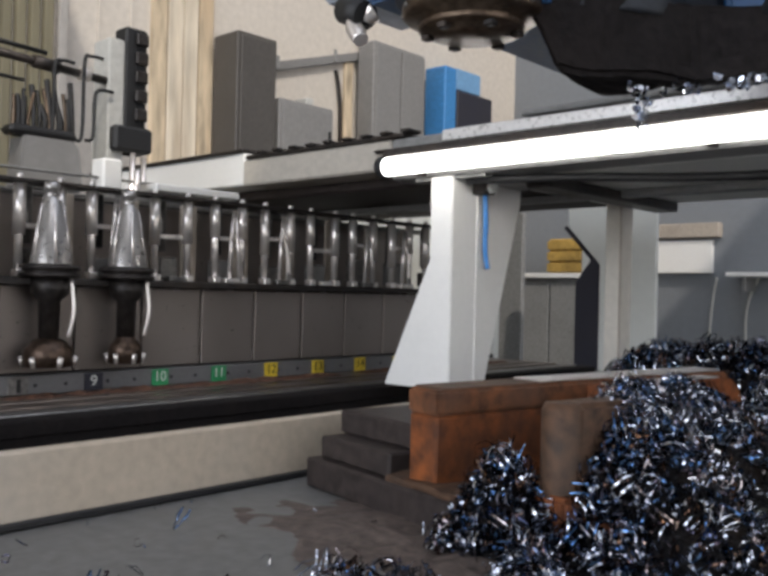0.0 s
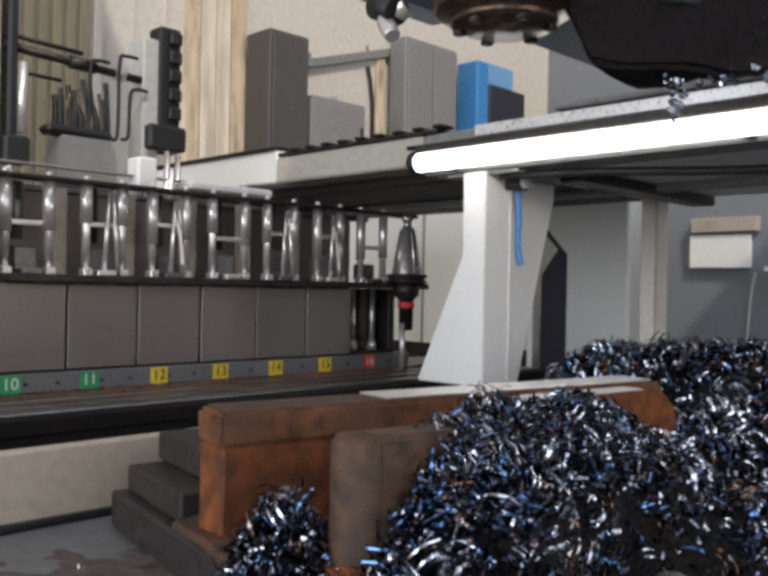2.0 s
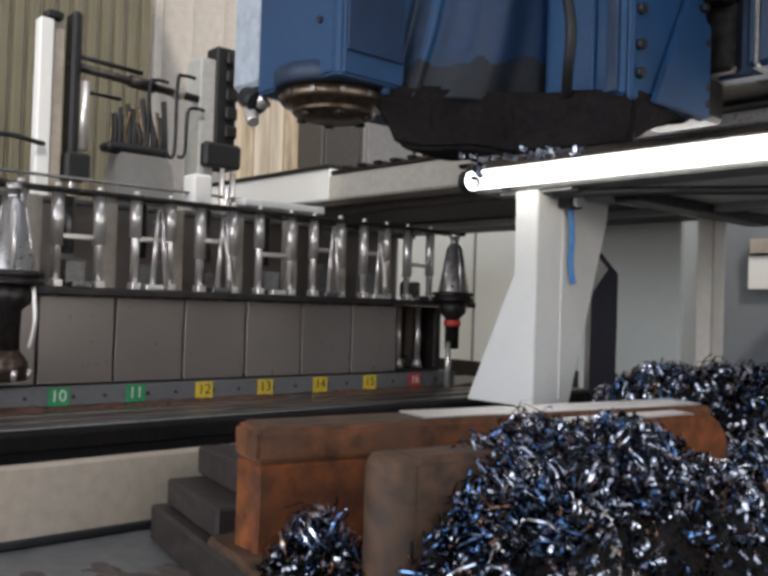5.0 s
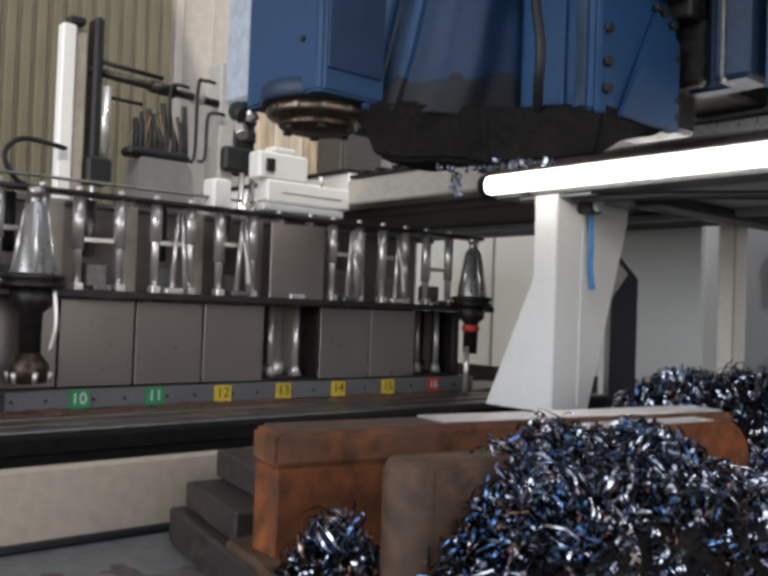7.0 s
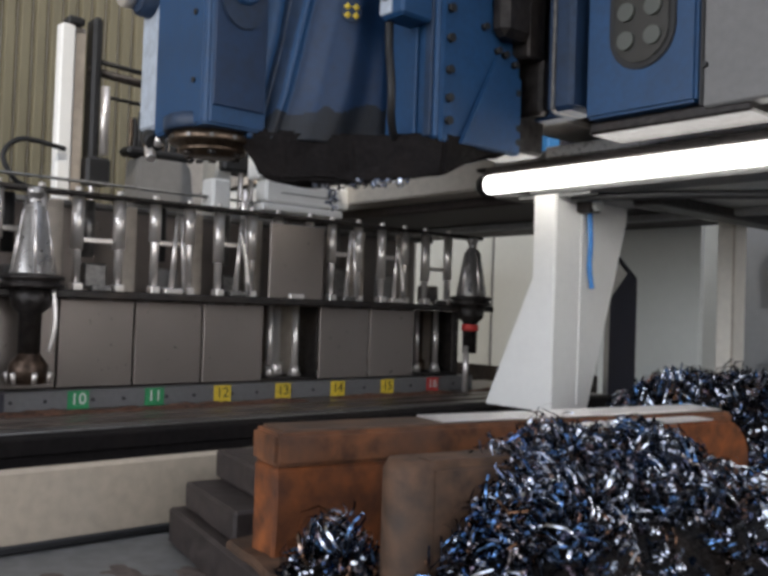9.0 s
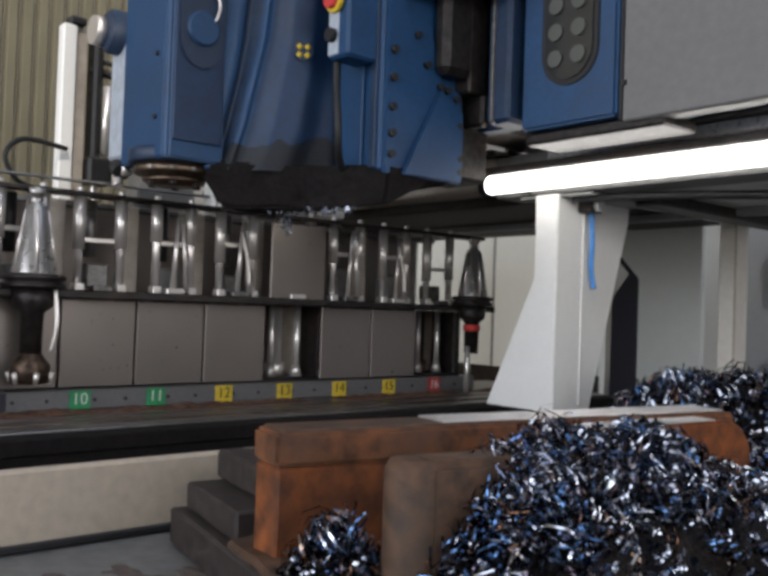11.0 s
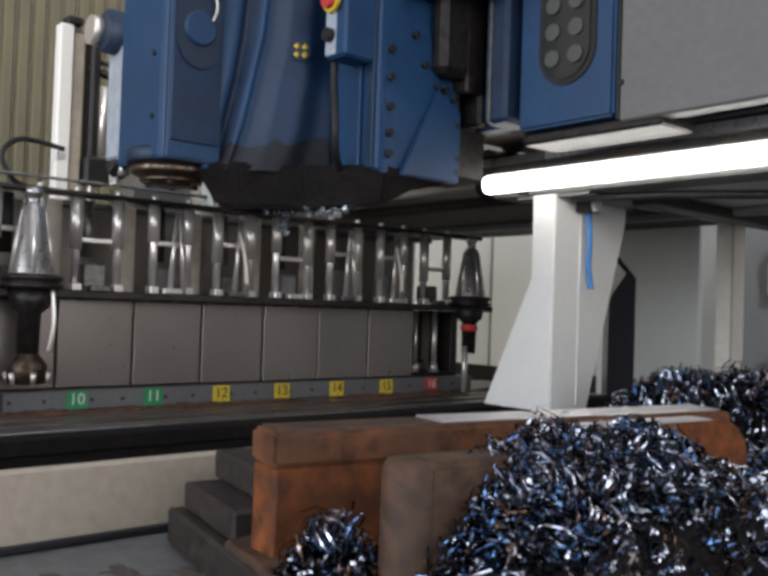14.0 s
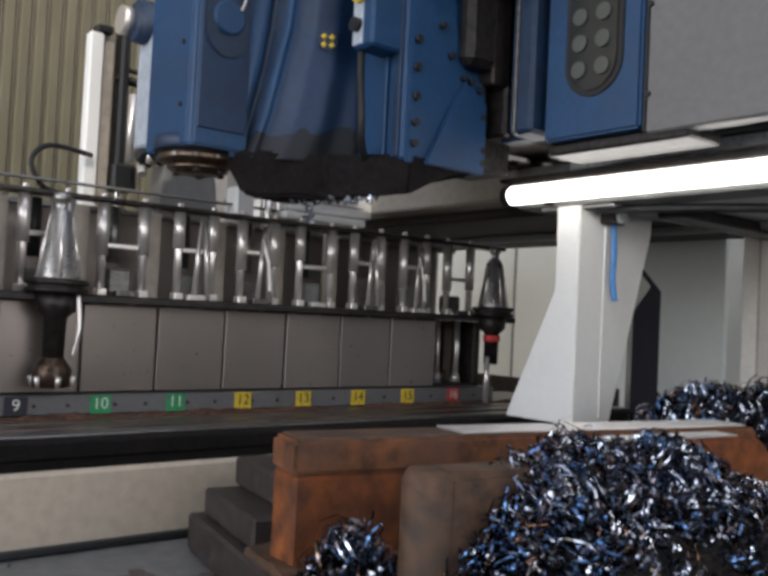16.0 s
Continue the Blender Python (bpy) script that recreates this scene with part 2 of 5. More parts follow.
def lathe(x, y, profile, seg=24, bm=None):
    """A turned body round the upright line at x, y; profile rows are radius, height."""
    made = bmesh.new()
    rings = []
    for rad, z in profile:
        rings.append([made.verts.new((x + rad * math.cos(2 * math.pi * i / seg), y + rad * math.sin(2 * math.pi * i / seg), z)) for i in range(seg)])
    for a, b in zip(rings, rings[1:]):
        for i in range(seg):
            made.faces.new((a[i], a[(i + 1) % seg], b[(i + 1) % seg], b[i])).smooth = True
    made.faces.new(rings[0][::-1])
    made.faces.new(rings[-1])
    bmesh.ops.recalc_face_normals(made, faces=made.faces)
    return merged(made, bm)


def hose(points, r, seg=8, steps=6, bm=None, flat=1.0):
    """A round hose or band through the points."""
    pts = [Vector(p) for p in points]
    line = []
    for i in range(len(pts) - 1):
        a, b, c, d = pts[max(i - 1, 0)], pts[i], pts[i + 1], pts[min(i + 2, len(pts) - 1)]
        for k in range(steps):
            t = k / steps
            line.append(0.5 * ((2 * b) + (c - a) * t + (2 * a - 5 * b + 4 * c - d) * t * t + (3 * b - a - 3 * c + d) * t ** 3))
    line.append(pts[-1])
    rad = r if isinstance(r, (list, tuple)) else (r, r)
    made = bmesh.new()
    rings = []
    side = None
    for i, p in enumerate(line):
        way = (line[min(i + 1, len(line) - 1)] - line[max(i - 1, 0)]).normalized()
        side = way.orthogonal().normalized() if side is None else (side - way * side.dot(way)).normalized()
        up = way.cross(side)
        rr = rad[0] + (rad[1] - rad[0]) * i / (len(line) - 1)
        rings.append([made.verts.new(p + rr * (math.cos(2 * math.pi * k / seg) * side + flat * math.sin(2 * math.pi * k / seg) * up)) for k in range(seg)])
    for a, b in zip(rings, rings[1:]):
        for k in range(seg):
            made.faces.new((a[k], a[(k + 1) % seg], b[(k + 1) % seg], b[k])).smooth = True
    made.faces.new(rings[0][::-1])
    made.faces.new(rings[-1])
    bmesh.ops.recalc_face_normals(made, faces=made.faces)
    return merged(made, bm)


def prism(outline, depth, r=0.0, bm=None):
    """A solid from a closed outline of 3D corners, pushed along the vector depth."""
    made = bmesh.new()
    face = made.faces.new([made.verts.new(p) for p in outline])
    more = bmesh.ops.extrude_face_region(made, geom=[face])
    bmesh.ops.translate(made, verts=[v for v in more["geom"] if isinstance(v, bmesh.types.BMVert)], vec=Vector(depth))
    bmesh.ops.recalc_face_normals(made, faces=made.faces)
    if r:
        bmesh.ops.bevel(made, geom=made.edges[:], offset=r, segments=2, affect="EDGES")
    return merged(made, bm)


def rough_up(bm, amount, scale, cuts=3):
    """Uneven surface of a rough casting or forging."""
    bmesh.ops.subdivide_edges(bm, edges=[e for e in bm.edges if e.calc_length() > 0.03], cuts=cuts, use_grid_fill=True)
    for v in bm.verts:
        v.co += noise.noise_vector(v.co * scale) * amount
    return bm


RIDING = []  # things that ride on the machine table
HEADED = []  # things that go with the milling head


# ---- hall ----
def slab(name, label, mat, *sides, category="", kind="structure"):
    return solo(name, box(*sides, r=0), mat, label, category, kind=kind)


slab("floor", "grey concrete workshop floor", "concrete", -5.2, 7, -6, 8, -0.2, 0)
# unseen roof and east wall, added to block and shape sun and fill light
slab("unseen_shell", "unseen roof sheet added to shape the sunlight", "unseen_shell", -5.2, -2.6, -6, 8, 9, 9.2)
slab("unseen_shell", "unseen roof sheet added to shape the sunlight", "unseen_shell", 3.4, 7, -6, 8, 9, 9.2)
slab("unseen_shell", "unseen roof sheet added to shape the sunlight", "unseen_shell", -2.6, 3.4, 5.8, 8, 9, 9.2)
slab("unseen_shell", "unseen roof sheet added to shape the sunlight", "unseen_shell", -2.6, 3.4, -6, -2.9, 9, 9.2)
# this unseen roof piece is added to keep the sun off the cladding
slab("unseen_shell", "unseen roof sheet added to shape the sunlight", "unseen_shell", -2.6, 1.6, -2.9, -0.7, 9, 9.2)
slab("unseen_wall_east", "unseen wall added under the side fill opening", "unseen_shell", 7, 7.2, -6, 8, 0, 0.8)
slab("unseen_wall_east", "unseen wall added above the side fill opening", "unseen_shell", 7, 7.2, -6, 8, 5.8, 9.2)
for y in (-6, -3.0, -0.3, 2.4, 4.8):
    slab("unseen_mullion", "unseen steel bar added across a fill opening", "mid_grey", 7.02, 7.18, y, y + (0.2 if y > -6 else 3.0), 0.8, 5.8)
slab("unseen_wall_east", "unseen wall added beside the side fill opening", "unseen_shell", 7, 7.2, 5.0, 8, 0.8, 5.8)
# unseen window wall behind the camera, added round the front fill, with mullions
slab("unseen_wall_south", "unseen wall added under the front fill opening", "unseen_shell", -5.2, 7.2, -6.2, -6, 0, 1.2)
slab("unseen_wall_south", "unseen wall added above the front fill opening", "unseen_shell", -5.2, 7.2, -6.2, -6, 5.2, 9.2)
for i in range(10):
    slab("unseen_mullion", "unseen steel bar added across a fill opening", "mid_grey", -5.2 + i * 1.37, -5.08 + i * 1.37, -6.18, -6.02, 1.2, 5.2)
slab("wall_north", "blue-grey sheet cladding wall", "wall_blue", -5.2, 7, 7.4, 7.6, 0, 9.2)


def west_wall():
    w = thing("wall_west", -5.1, 3, 0, "plaster and ribbed cladding wall of the workshop", "", kind="structure")
    part("plaster", box(-5.2, -5.05, -6, 8, 0, 9.2, 0), "wall_white", w, "white plaster wall")
    bm = bmesh.new()
    for i in range(40):
        y = 2.44 - 0.085 * (i + 1)
        prism([(-5.05, y, 0.0), (-5.05, y + 0.08, 0.0), (-5.022, y + 0.062, 0.0), (-5.022, y + 0.018, 0.0)], (0, 0, 6.5), bm=bm)
    part("cladding", bm, "wall_rib", w, "yellow ribbed sheet cladding")
    for i in range(4):
        part("board", box(-5.05, -5.02 + 0.006 * (i % 2), 3.10 + 0.125 * i, 3.215 + 0.125 * i, 0, 5.5, 0.004), "wall_tan" if i in (0, 3) else "wall_worn", w)
    part("trim", box(-5.05, -5.0, 2.45, 2.5, 0, 6.0, 0.004), "wall_white", w, "white upright trim")
    for y in (2.72, 2.95):
        part("seam_strip", box(-5.05, -5.035, y, y + 0.018, 0, 6.0, 0.002), "wall_white", w)
    part("pipe", hose([(-5.02, 4.87, 0.3), (-5.02, 4.865, E + 1.2), (-5.02, 4.84, E + 1.62), (-5.02, 4.80, E + 1.80)], 0.016), "dark", w, "dark upright conduit pipe")
    part("corner_strip", box(-5.05, -5.02, 4.905, 5.0, 0.3, E + 1.9, 0.004), "wall_tan", w, "tan upright wall strip")
    return w


west_wall()


def cabinets():
    c = thing("steel_cabinet", -4.8, 3.85, 0, "tall dark grey steel cabinet against the plaster wall", "cabinet")
    part("body", box(-5.0, -4.72, 3.58, 3.93, 0.0, E + 1.78, 0.01), "cabinet", c)
    part("door", box(-4.718, -4.7, 3.6, 3.91, 0.1, E + 1.75, 0.006), "cabinet", c)
    part("handle", box(-4.7, -4.675, 3.63, 3.65, 1.9, 2.1, 0.004), "black", c)
    d = thing("control_cabinet", -4.8, 4.2, 0, "low grey steel control cabinet by the wall", "cabinet")
    part("body", box(-4.98, -4.70, 3.945, 4.48, 0.0, E + 1.38, 0.012), "panel_grey", d)
    part("door", box(-4.70, -4.682, 3.965, 4.46, 0.15, E + 1.35, 0.006), "panel_grey", d)
    part("handle", box(-4.682, -4.665, 4.41, 4.43, E + 1.05, E + 1.2, 0.004), "black", d)
    part("lamp_box", box(-4.85, -4.72, 4.22, 4.29, E + 1.381, E + 1.43, 0.006), "grey", d, "small pale signal box")
    f = thing("grey_locker", -4.88, 5.33, 0, "tall dull grey sheet locker", "locker")
    part("body", box(-4.99, -4.80, 5.015, 5.65, 0.0, E + 2.06, 0.012), "panel_grey", f)
    for y in (5.035, 5.345):
        leaf = part("door", box(-4.80, -4.782, y, y + 0.295, 0.1, E + 2.03, 0.006), "panel_grey", f)
        part("handle", box(-4.782, -4.765, y + (0.27 if y < 5.2 else 0.01), y + (0.285 if y < 5.2 else 0.025), 1.7, 1.9, 0.004), "mid_grey", leaf)
    g = thing("blue_cabinet", -4.85, 6.2, 0, "bright blue machine control box", "cabinet")
    part("body", box(-4.99, -4.75, 5.88, 6.045, E + 0.9, E + 2.03, 0.012), "bin_blue", g)
    part("stand", box(-4.99, -4.8, 5.88, 6.58, 0, E + 0.898, 0.01), "mid_grey", g)
    part("door", box(-4.99, -4.74, 6.05, 6.58, E + 0.9, E + 1.84, 0.012), "navy", g, "dark navy lower door")
    part("top_box", box(-4.99, -4.76, 6.05, 6.42, E + 1.842, E + 2.04, 0.012), "sky_blue", g, "pale blue upper box")
    # a soft shadow across the plaster, built as a grey sloping band
    w = thing("wall_shadow_band", -5.03, 4.6, E + 1.8, "grey sloping band that stands for a shadow on the plaster wall", "cable duct")
    part("duct", prism([(-5.05, 3.96, E + 1.60), (-5.05, 5.2, E + 1.975), (-5.05, 5.2, E + 2.045), (-5.05, 3.96, E + 1.67)], (0.05, 0, 0), 0.004), "panel_grey", w)
    for y in (4.15, 4.75):
        part("clip", box(-4.999, -4.99, y, y + 0.03, E + 1.60 + 0.3 * (y - 3.9), E + 1.70 + 0.3 * (y - 3.9), 0.002), "mid_grey", w)


cabinets()


def far_things():
    s = thing("notice_board", -3.1, 7.35, E + 0.2, "white sheet notice board on the far wall", "board")
    part("sheet", box(-3.46, -2.93, 7.33, 7.39, E + 0.235, E + 0.52, 0.004), "white", s)
    part("lintel", box(-3.44, -2.86, 7.3, 7.39, E + 0.545, E + 0.67, 0.006), "tan", s, "brown wooden strip over the board")
    k = thing("wall_shelf", -2.5, 7.3, E + 0.2, "thin white wall shelf", "shelf")
    part("board", box(-2.72, -1.9, 7.1, 7.39, E + 0.2, E + 0.235, 0.004), "white", k)
    part("bracket", box(-2.6, -2.57, 7.15, 7.39, E + 0.08, E + 0.2, 0.004), "mid_grey", k)
    for i in range(3):
        solo("cable", hose([(-2.9 + 0.35 * i, 7.39, E + 0.2), (-2.95 + 0.3 * i, 7.385, E - 0.2), (-3.0 + 0.42 * i, 7.38, 0.0)], 0.012), "grey",
             "thin pale cable hanging down the far wall", "cable", "wall cables", at=(-2.9 + 0.35 * i, 7.3, E + 0.2))
    c = thing("ochre_crate", -4.0, 6.9, E + 0.2, "ochre painted wooden crate on a grey cabinet", "crate")
    part("body", box(-4.16, -3.8, 6.7, 7.2, E + 0.215, E + 0.52, 0.01), "ochre", c)
    for i in range(3):
        part("slat", box(-4.17, -3.79, 6.68, 6.699, E + 0.225 + 0.1 * i, E + 0.3 + 0.1 * i, 0.003), "ochre", c)
    g = thing("grey_cabinet", -4.2, 6.9, 0, "grey steel base cabinet with a white top", "cabinet")
    part("body", box(-4.5, -3.8, 6.72, 7.2, 0, E + 0.165, 0.01), "mid_grey", g)
    part("top", box(-4.58, -3.76, 6.66, 7.22, E + 0.168, E + 0.21, 0.004), "white", g, "white worktop")
    part("door", box(-4.48, -4.16, 6.7, 6.718, 0.1, E + 0.12, 0.004), "mid_grey", g)
    part("door", box(-4.14, -3.82, 6.7, 6.718, 0.1, E + 0.12, 0.004), "mid_grey", g)
    p = thing("guard_wall", -3.6, 4.35, 0, "light grey sheet-metal guard wall of the machine", "guard")
    part("panel", box(-4.9, -3.05, 4.3, 4.36, 0.0, E + 0.95, 0.006), "guard", p)
    part("panel_joint", box(-3.92, -3.9, 4.293, 4.299, 0.1, E + 0.9, 0.001), "mid_grey", p)
    # added grey sheet, placed from the camera's view to darken the gap
    part("gap_backdrop", box(-4.05, -3.45, 5.2, 5.24, 0.0, E + 0.6, 0.006), "mid_grey", p)
    # added filler sheet, placed from the camera's view beside the column
    part("side_panel", box(-2.63, -2.36, 4.6, 4.64, 0.0, E + 0.95, 0.006), "guard", p)
    part("skirting", box(-4.9, -3.04, 4.26, 4.29, 0.0, E - 0.36, 0.004), "dark", p, "dark kick plate")


far_things()


# ---- crossbeam with lamp, bracket and column ----
def crossbeam():
    b = thing("crossbeam", -1.5, 2.9, E + 0.4, "grey painted machine crossbeam with pale front face", "machine beam")
    part("front_rail", box(-2.9, -2.053, 2.24, 2.4, E + 0.437, E + 0.545, 0.008), "rail_beige", b, "pale beige front rail")
    part("front_rail", box(-2.05, 2.5, 2.24, 2.4, E + 0.40, E + 0.545, 0.008), "mid_grey", b, "grey rail behind the lamp")
    # sunlit stretch of the rail; the sunlight is put into its white colour
    part("end_rail", box(-4.2, -2.903, 2.25, 2.4, E + 0.44, E + 0.58, 0.008), "white", b, "rail end coloured white for the sunlight on it")
    # one underside in two tones: shade painted on the left, light on the right
    part("underside", box(-4.2, -1.803, 2.403, 3.42, E + 0.40, E + 0.50, 0.008), "brown", b, "underside plate in dark brown for its shaded end")
    part("underside", box(-1.8, 2.5, 2.403, 3.42, E + 0.40, E + 0.50, 0.008), "guard", b, "underside plate in pale paint for its brightly lit end")
    part("guide_way", box(-1.8, 2.5, 2.214, 2.239, E + 0.51, E + 0.548, 0.004), "guide", b, "bright steel guideway")
    part("guide_way", box(-1.5, 2.5, 2.23, 2.3, E + 0.56, E + 0.578, 0.004), "mid_grey", b, "dull steel guideway")
    # thin dark strips added to draw the dark line along the rail top
    part("dark_edge_strip", box(-2.88, -1.985, 2.235, 2.33, E + 0.547, E + 0.563, 0.004), "dark", b, "thin dark strip along the rail's top edge")
    part("dark_edge_strip", box(-4.2, -2.905, 2.24, 2.33, E + 0.582, E + 0.598, 0.004), "dark", b, "thin dark strip along the rail's top edge")
    for i in range(9):
        part("stop_block", box(-2.8 + 0.1 * i, -2.76 + 0.1 * i, 2.228, 2.3, E + 0.564, E + 0.576, 0.003), "dark", b)
    for i in range(12):
        part("bolt", rod((-4.0 + 0.16 * i, 2.3, E + (0.545 if i > 6 else 0.58)), (-4.0 + 0.16 * i, 2.3, E + (0.56 if i > 6 else 0.596)), 0.014, seg=6), "dark", b)
    part("rib", box(-3.9, 2.4, 2.9, 2.96, E + 0.372, E + 0.399, 0.004), "mid_grey", b)
    part("cable_tray", box(-1.6, -1.5, 2.42, 3.4, E + 0.36, E + 0.398, 0.006), "dark", b, "black cable tray under the beam")
    part("cable", hose([(-1.75, 2.3, E + 0.385), (-1.4, 2.35, E + 0.375), (-0.9, 2.5, E + 0.36), (-0.2, 2.6, E + 0.37), (1.0, 2.6, E + 0.38)], 0.014), "black", b)
    # legs that carry it, out of sight of the table
    part("leg", box(-4.1, -3.75, 2.5, 3.4, 0, E + 0.398, 0.01), "grey", b)
    part("leg", box(1.9, 2.4, 2.5, 3.4, 0, E + 0.398, 0.01), "grey", b)
    return b


crossbeam()


def lamp_tube():
    t = thing("tube_lamp", -1.0, 2.15, E + 0.44, "lit white tubular machine lamp under the crossbeam", "lamp")
    z = E + 0.431
    part("tube", rod((-1.985, 2.15, z), (2.2, 2.15, z), 0.031, seg=24), "tube", t, "glowing white tube")
    part("end_cap", rod((-2.02, 2.15, z), (-1.983, 2.15, z), 0.038, seg=24, r=0.008), "black", t)
    part("end_disc", rod((-2.028, 2.15, z), (-2.019, 2.15, z), 0.024, seg=20), "steel", t)
    part("cover", prism([(-2.05, 2.16, z + 0.05), (-2.05, 2.235, z + 0.05), (-2.05, 2.235, z + 0.062), (-2.05, 2.15, z + 0.062)], (4.3, 0, 0)), "dark", t, "dark sheet cover over the tube")
    part("cover_lip", box(-2.0, 2.25, 2.142, 2.149, z + 0.035, z + 0.06, 0.002), "dark", t)
    for x in (-1.9, -0.9, 0.2, 1.3):
        part("clip", box(x, x + 0.02, 2.19, 2.238, z - 0.03, z + 0.05, 0.003), "dark", t)
    return t


lamp_tube()


def hanging_bracket():
    p = thing("hanging_bracket", -1.8, 2.4, E + 0.4, "white tapered sheet-metal bracket hanging from the crossbeam", "bracket")
    zt, zk, zb = E + 0.398, E + 0.12, E - 0.325
    part("front_plate", prism([(-1.871, 2.25, zt), (-1.868, 2.25, zk), (-2.068, 2.25, zb), (-1.776, 2.25, zb), (-1.778, 2.25, zt)], (0, 0.02, 0), 0.003), "white", p)
    part("side_plate", prism([(-1.776, 2.252, zt), (-1.776, 2.252, zb), (-1.776, 2.45, zb), (-1.776, 2.655, E + 0.33), (-1.776, 2.66, zt)], (-0.014, 0, 0), 0.003), "white", p)
    part("fold", box(-1.7755, -1.771, 2.385, 2.393, zb + 0.02, E + 0.37, 0.001), "white", p)
    part("strap", hose([(-1.755, 2.405, E + 0.345), (-1.752, 2.41, E + 0.25), (-1.757, 2.415, E + 0.16), (-1.752, 2.425, E + 0.09)], 0.009, flat=0.35), "tape", p, "bright blue hanging strap")
    part("clamp", box(-1.79, -1.72, 2.36, 2.43, E + 0.345, E + 0.395, 0.008), "dark", p)
    part("clamp_cap", rod((-1.725, 2.39, E + 0.37), (-1.705, 2.39, E + 0.37), 0.022, seg=16), "paper", p)
    part("top_flange", box(-1.95, -1.65, 2.26, 2.66, E + 0.388, E + 0.399, 0.002), "mid_grey", p)
    q = thing("hanging_column", -1.7, 3.3, E, "pale grey steel column under the crossbeam", "column")
    part("shaft", box(-1.752, -1.68, 3.26, 3.36, E - 0.32, E + 0.399, 0.004), "cream", q)
    part("edge_strip", box(-1.685, -1.678, 3.255, 3.261, E - 0.3, E + 0.39, 0.001), "tan", q)


hanging_bracket()


# ---- machine table and what rides on it (places at rest, when the table has stopped) ----
ZD, ZG = E - 0.345, E - 0.51
XR = -2.627  # front of the tool rack


def machine_table():
    t = thing("machine_table", -1.5, 1.5, ZG - 0.3, "grey oily machine table with a raised beige slotted deck", "machine table")
    part("lower_table", box(-2.95, 0.9, -1.6, 3.65, ZG - 0.25, ZG, 0.01), "floor", t, "grey lower table plate")
    # deck body, core and front strip are near-black: the channel's shade painted in
    part("deck_body", box(-2.95, -1.778, -1.55, 3.2, ZG + 0.004, ZD - 0.11, 0.006), "grime_shade", t, "oily deck body, near-black for the shade in the channel")
    part("deck_side", box(-1.775, -1.745, -1.55, 3.2, ZG + 0.004, ZD, 0.006), "beige", t, "beige painted cast-iron deck side")
    part("foot_seal", box(-1.749, -1.735, -1.55, 3.2, ZG + 0.004, ZG + 0.02, 0.003), "black", t, "black rubber wiper strip")
    # deck strips with deep slots between
    edges = (-2.12, -2.20, -2.225, -2.30, -2.34, -2.43, -2.455, -2.95)
    for a, b in zip(edges[::2], edges[1::2]):
        part("deck_strip", box(b, a, -1.55, 3.2, ZD - 0.044, ZD, 0.004), "iron" if a == -2.225 else "grime_shade" if a == -2.12 else "slot", t)
    bm = bmesh.new()
    rows = []
    for j in range(221):
        y = -1.0 + 4.0 * j / 220
        w = 0.5 + 0.9 * noise.noise(Vector((0, y * 4, 7))) + 0.5 * noise.noise(Vector((0, y * 17, 2)))
        rows.append([bm.verts.new((XR + 0.03 + 0.02 * i, y, ZD - 0.003 + max(0.0, 1 - abs(i - 2.5) / 3) * max(0.0, 0.024 * w) + 0.004 * noise.noise(Vector((i, y * 60, 0))))) for i in range(6)])
    for p0, p1 in zip(rows, rows[1:]):
        for i in range(5):
            bm.faces.new((p0[i], p0[i + 1], p1[i + 1], p1[i]))
    part("rust_dirt", bm, "rust_dust", t, "uneven line of red-brown dirt along the rack")
    part("deck_core", box(-2.94, -2.125, -1.54, 3.19, ZD - 0.1095, ZD - 0.045, 0), "grime_shade", t)
    part("slot_ledge", box(-2.0, -1.96, -1.54, 3.19, ZD - 0.1095, ZD - 0.05, 0.004), "olive", t, "oily ledge in the deck channel")
    part("bed", box(-2.7, 0.6, -1.5, 3.1, 0.3, ZG - 0.252, 0.01), "grey", t)
    return t


RIDING.append(machine_table())
slab("machine_bed", "grey cast machine bed on the shop floor", "mid_grey", -2.6, 0.5, -3.0, 5.5, 0, 0.28, category="machine", kind="")

PITCH, SEAM = 0.2465, 1.185  # slot pitch; seam between slots ten and eleven


def number_on(text, y, mat, parent):
    """A number on the label strip, facing +x."""
    cu = bpy.data.curves.new("number", "FONT")
    cu.body, cu.size, cu.extrude, cu.align_x, cu.align_y = text, 0.05, 0.0006, "CENTER", "CENTER"
    ob = bpy.data.objects.new("number", cu)
    me = bpy.data.meshes.new_from_object(ob)
    bpy.data.objects.remove(ob)
    m = Matrix.Translation((XR + 0.0305, y, E - 0.312)) @ pose(0, 0, 0, 90, 0, 90)
    bm = bmesh.new()
    bm.from_mesh(me)
    bpy.data.meshes.remove(me)
    bmesh.ops.transform(bm, matrix=m, verts=bm.verts)
    return part("number", bm, mat, parent)


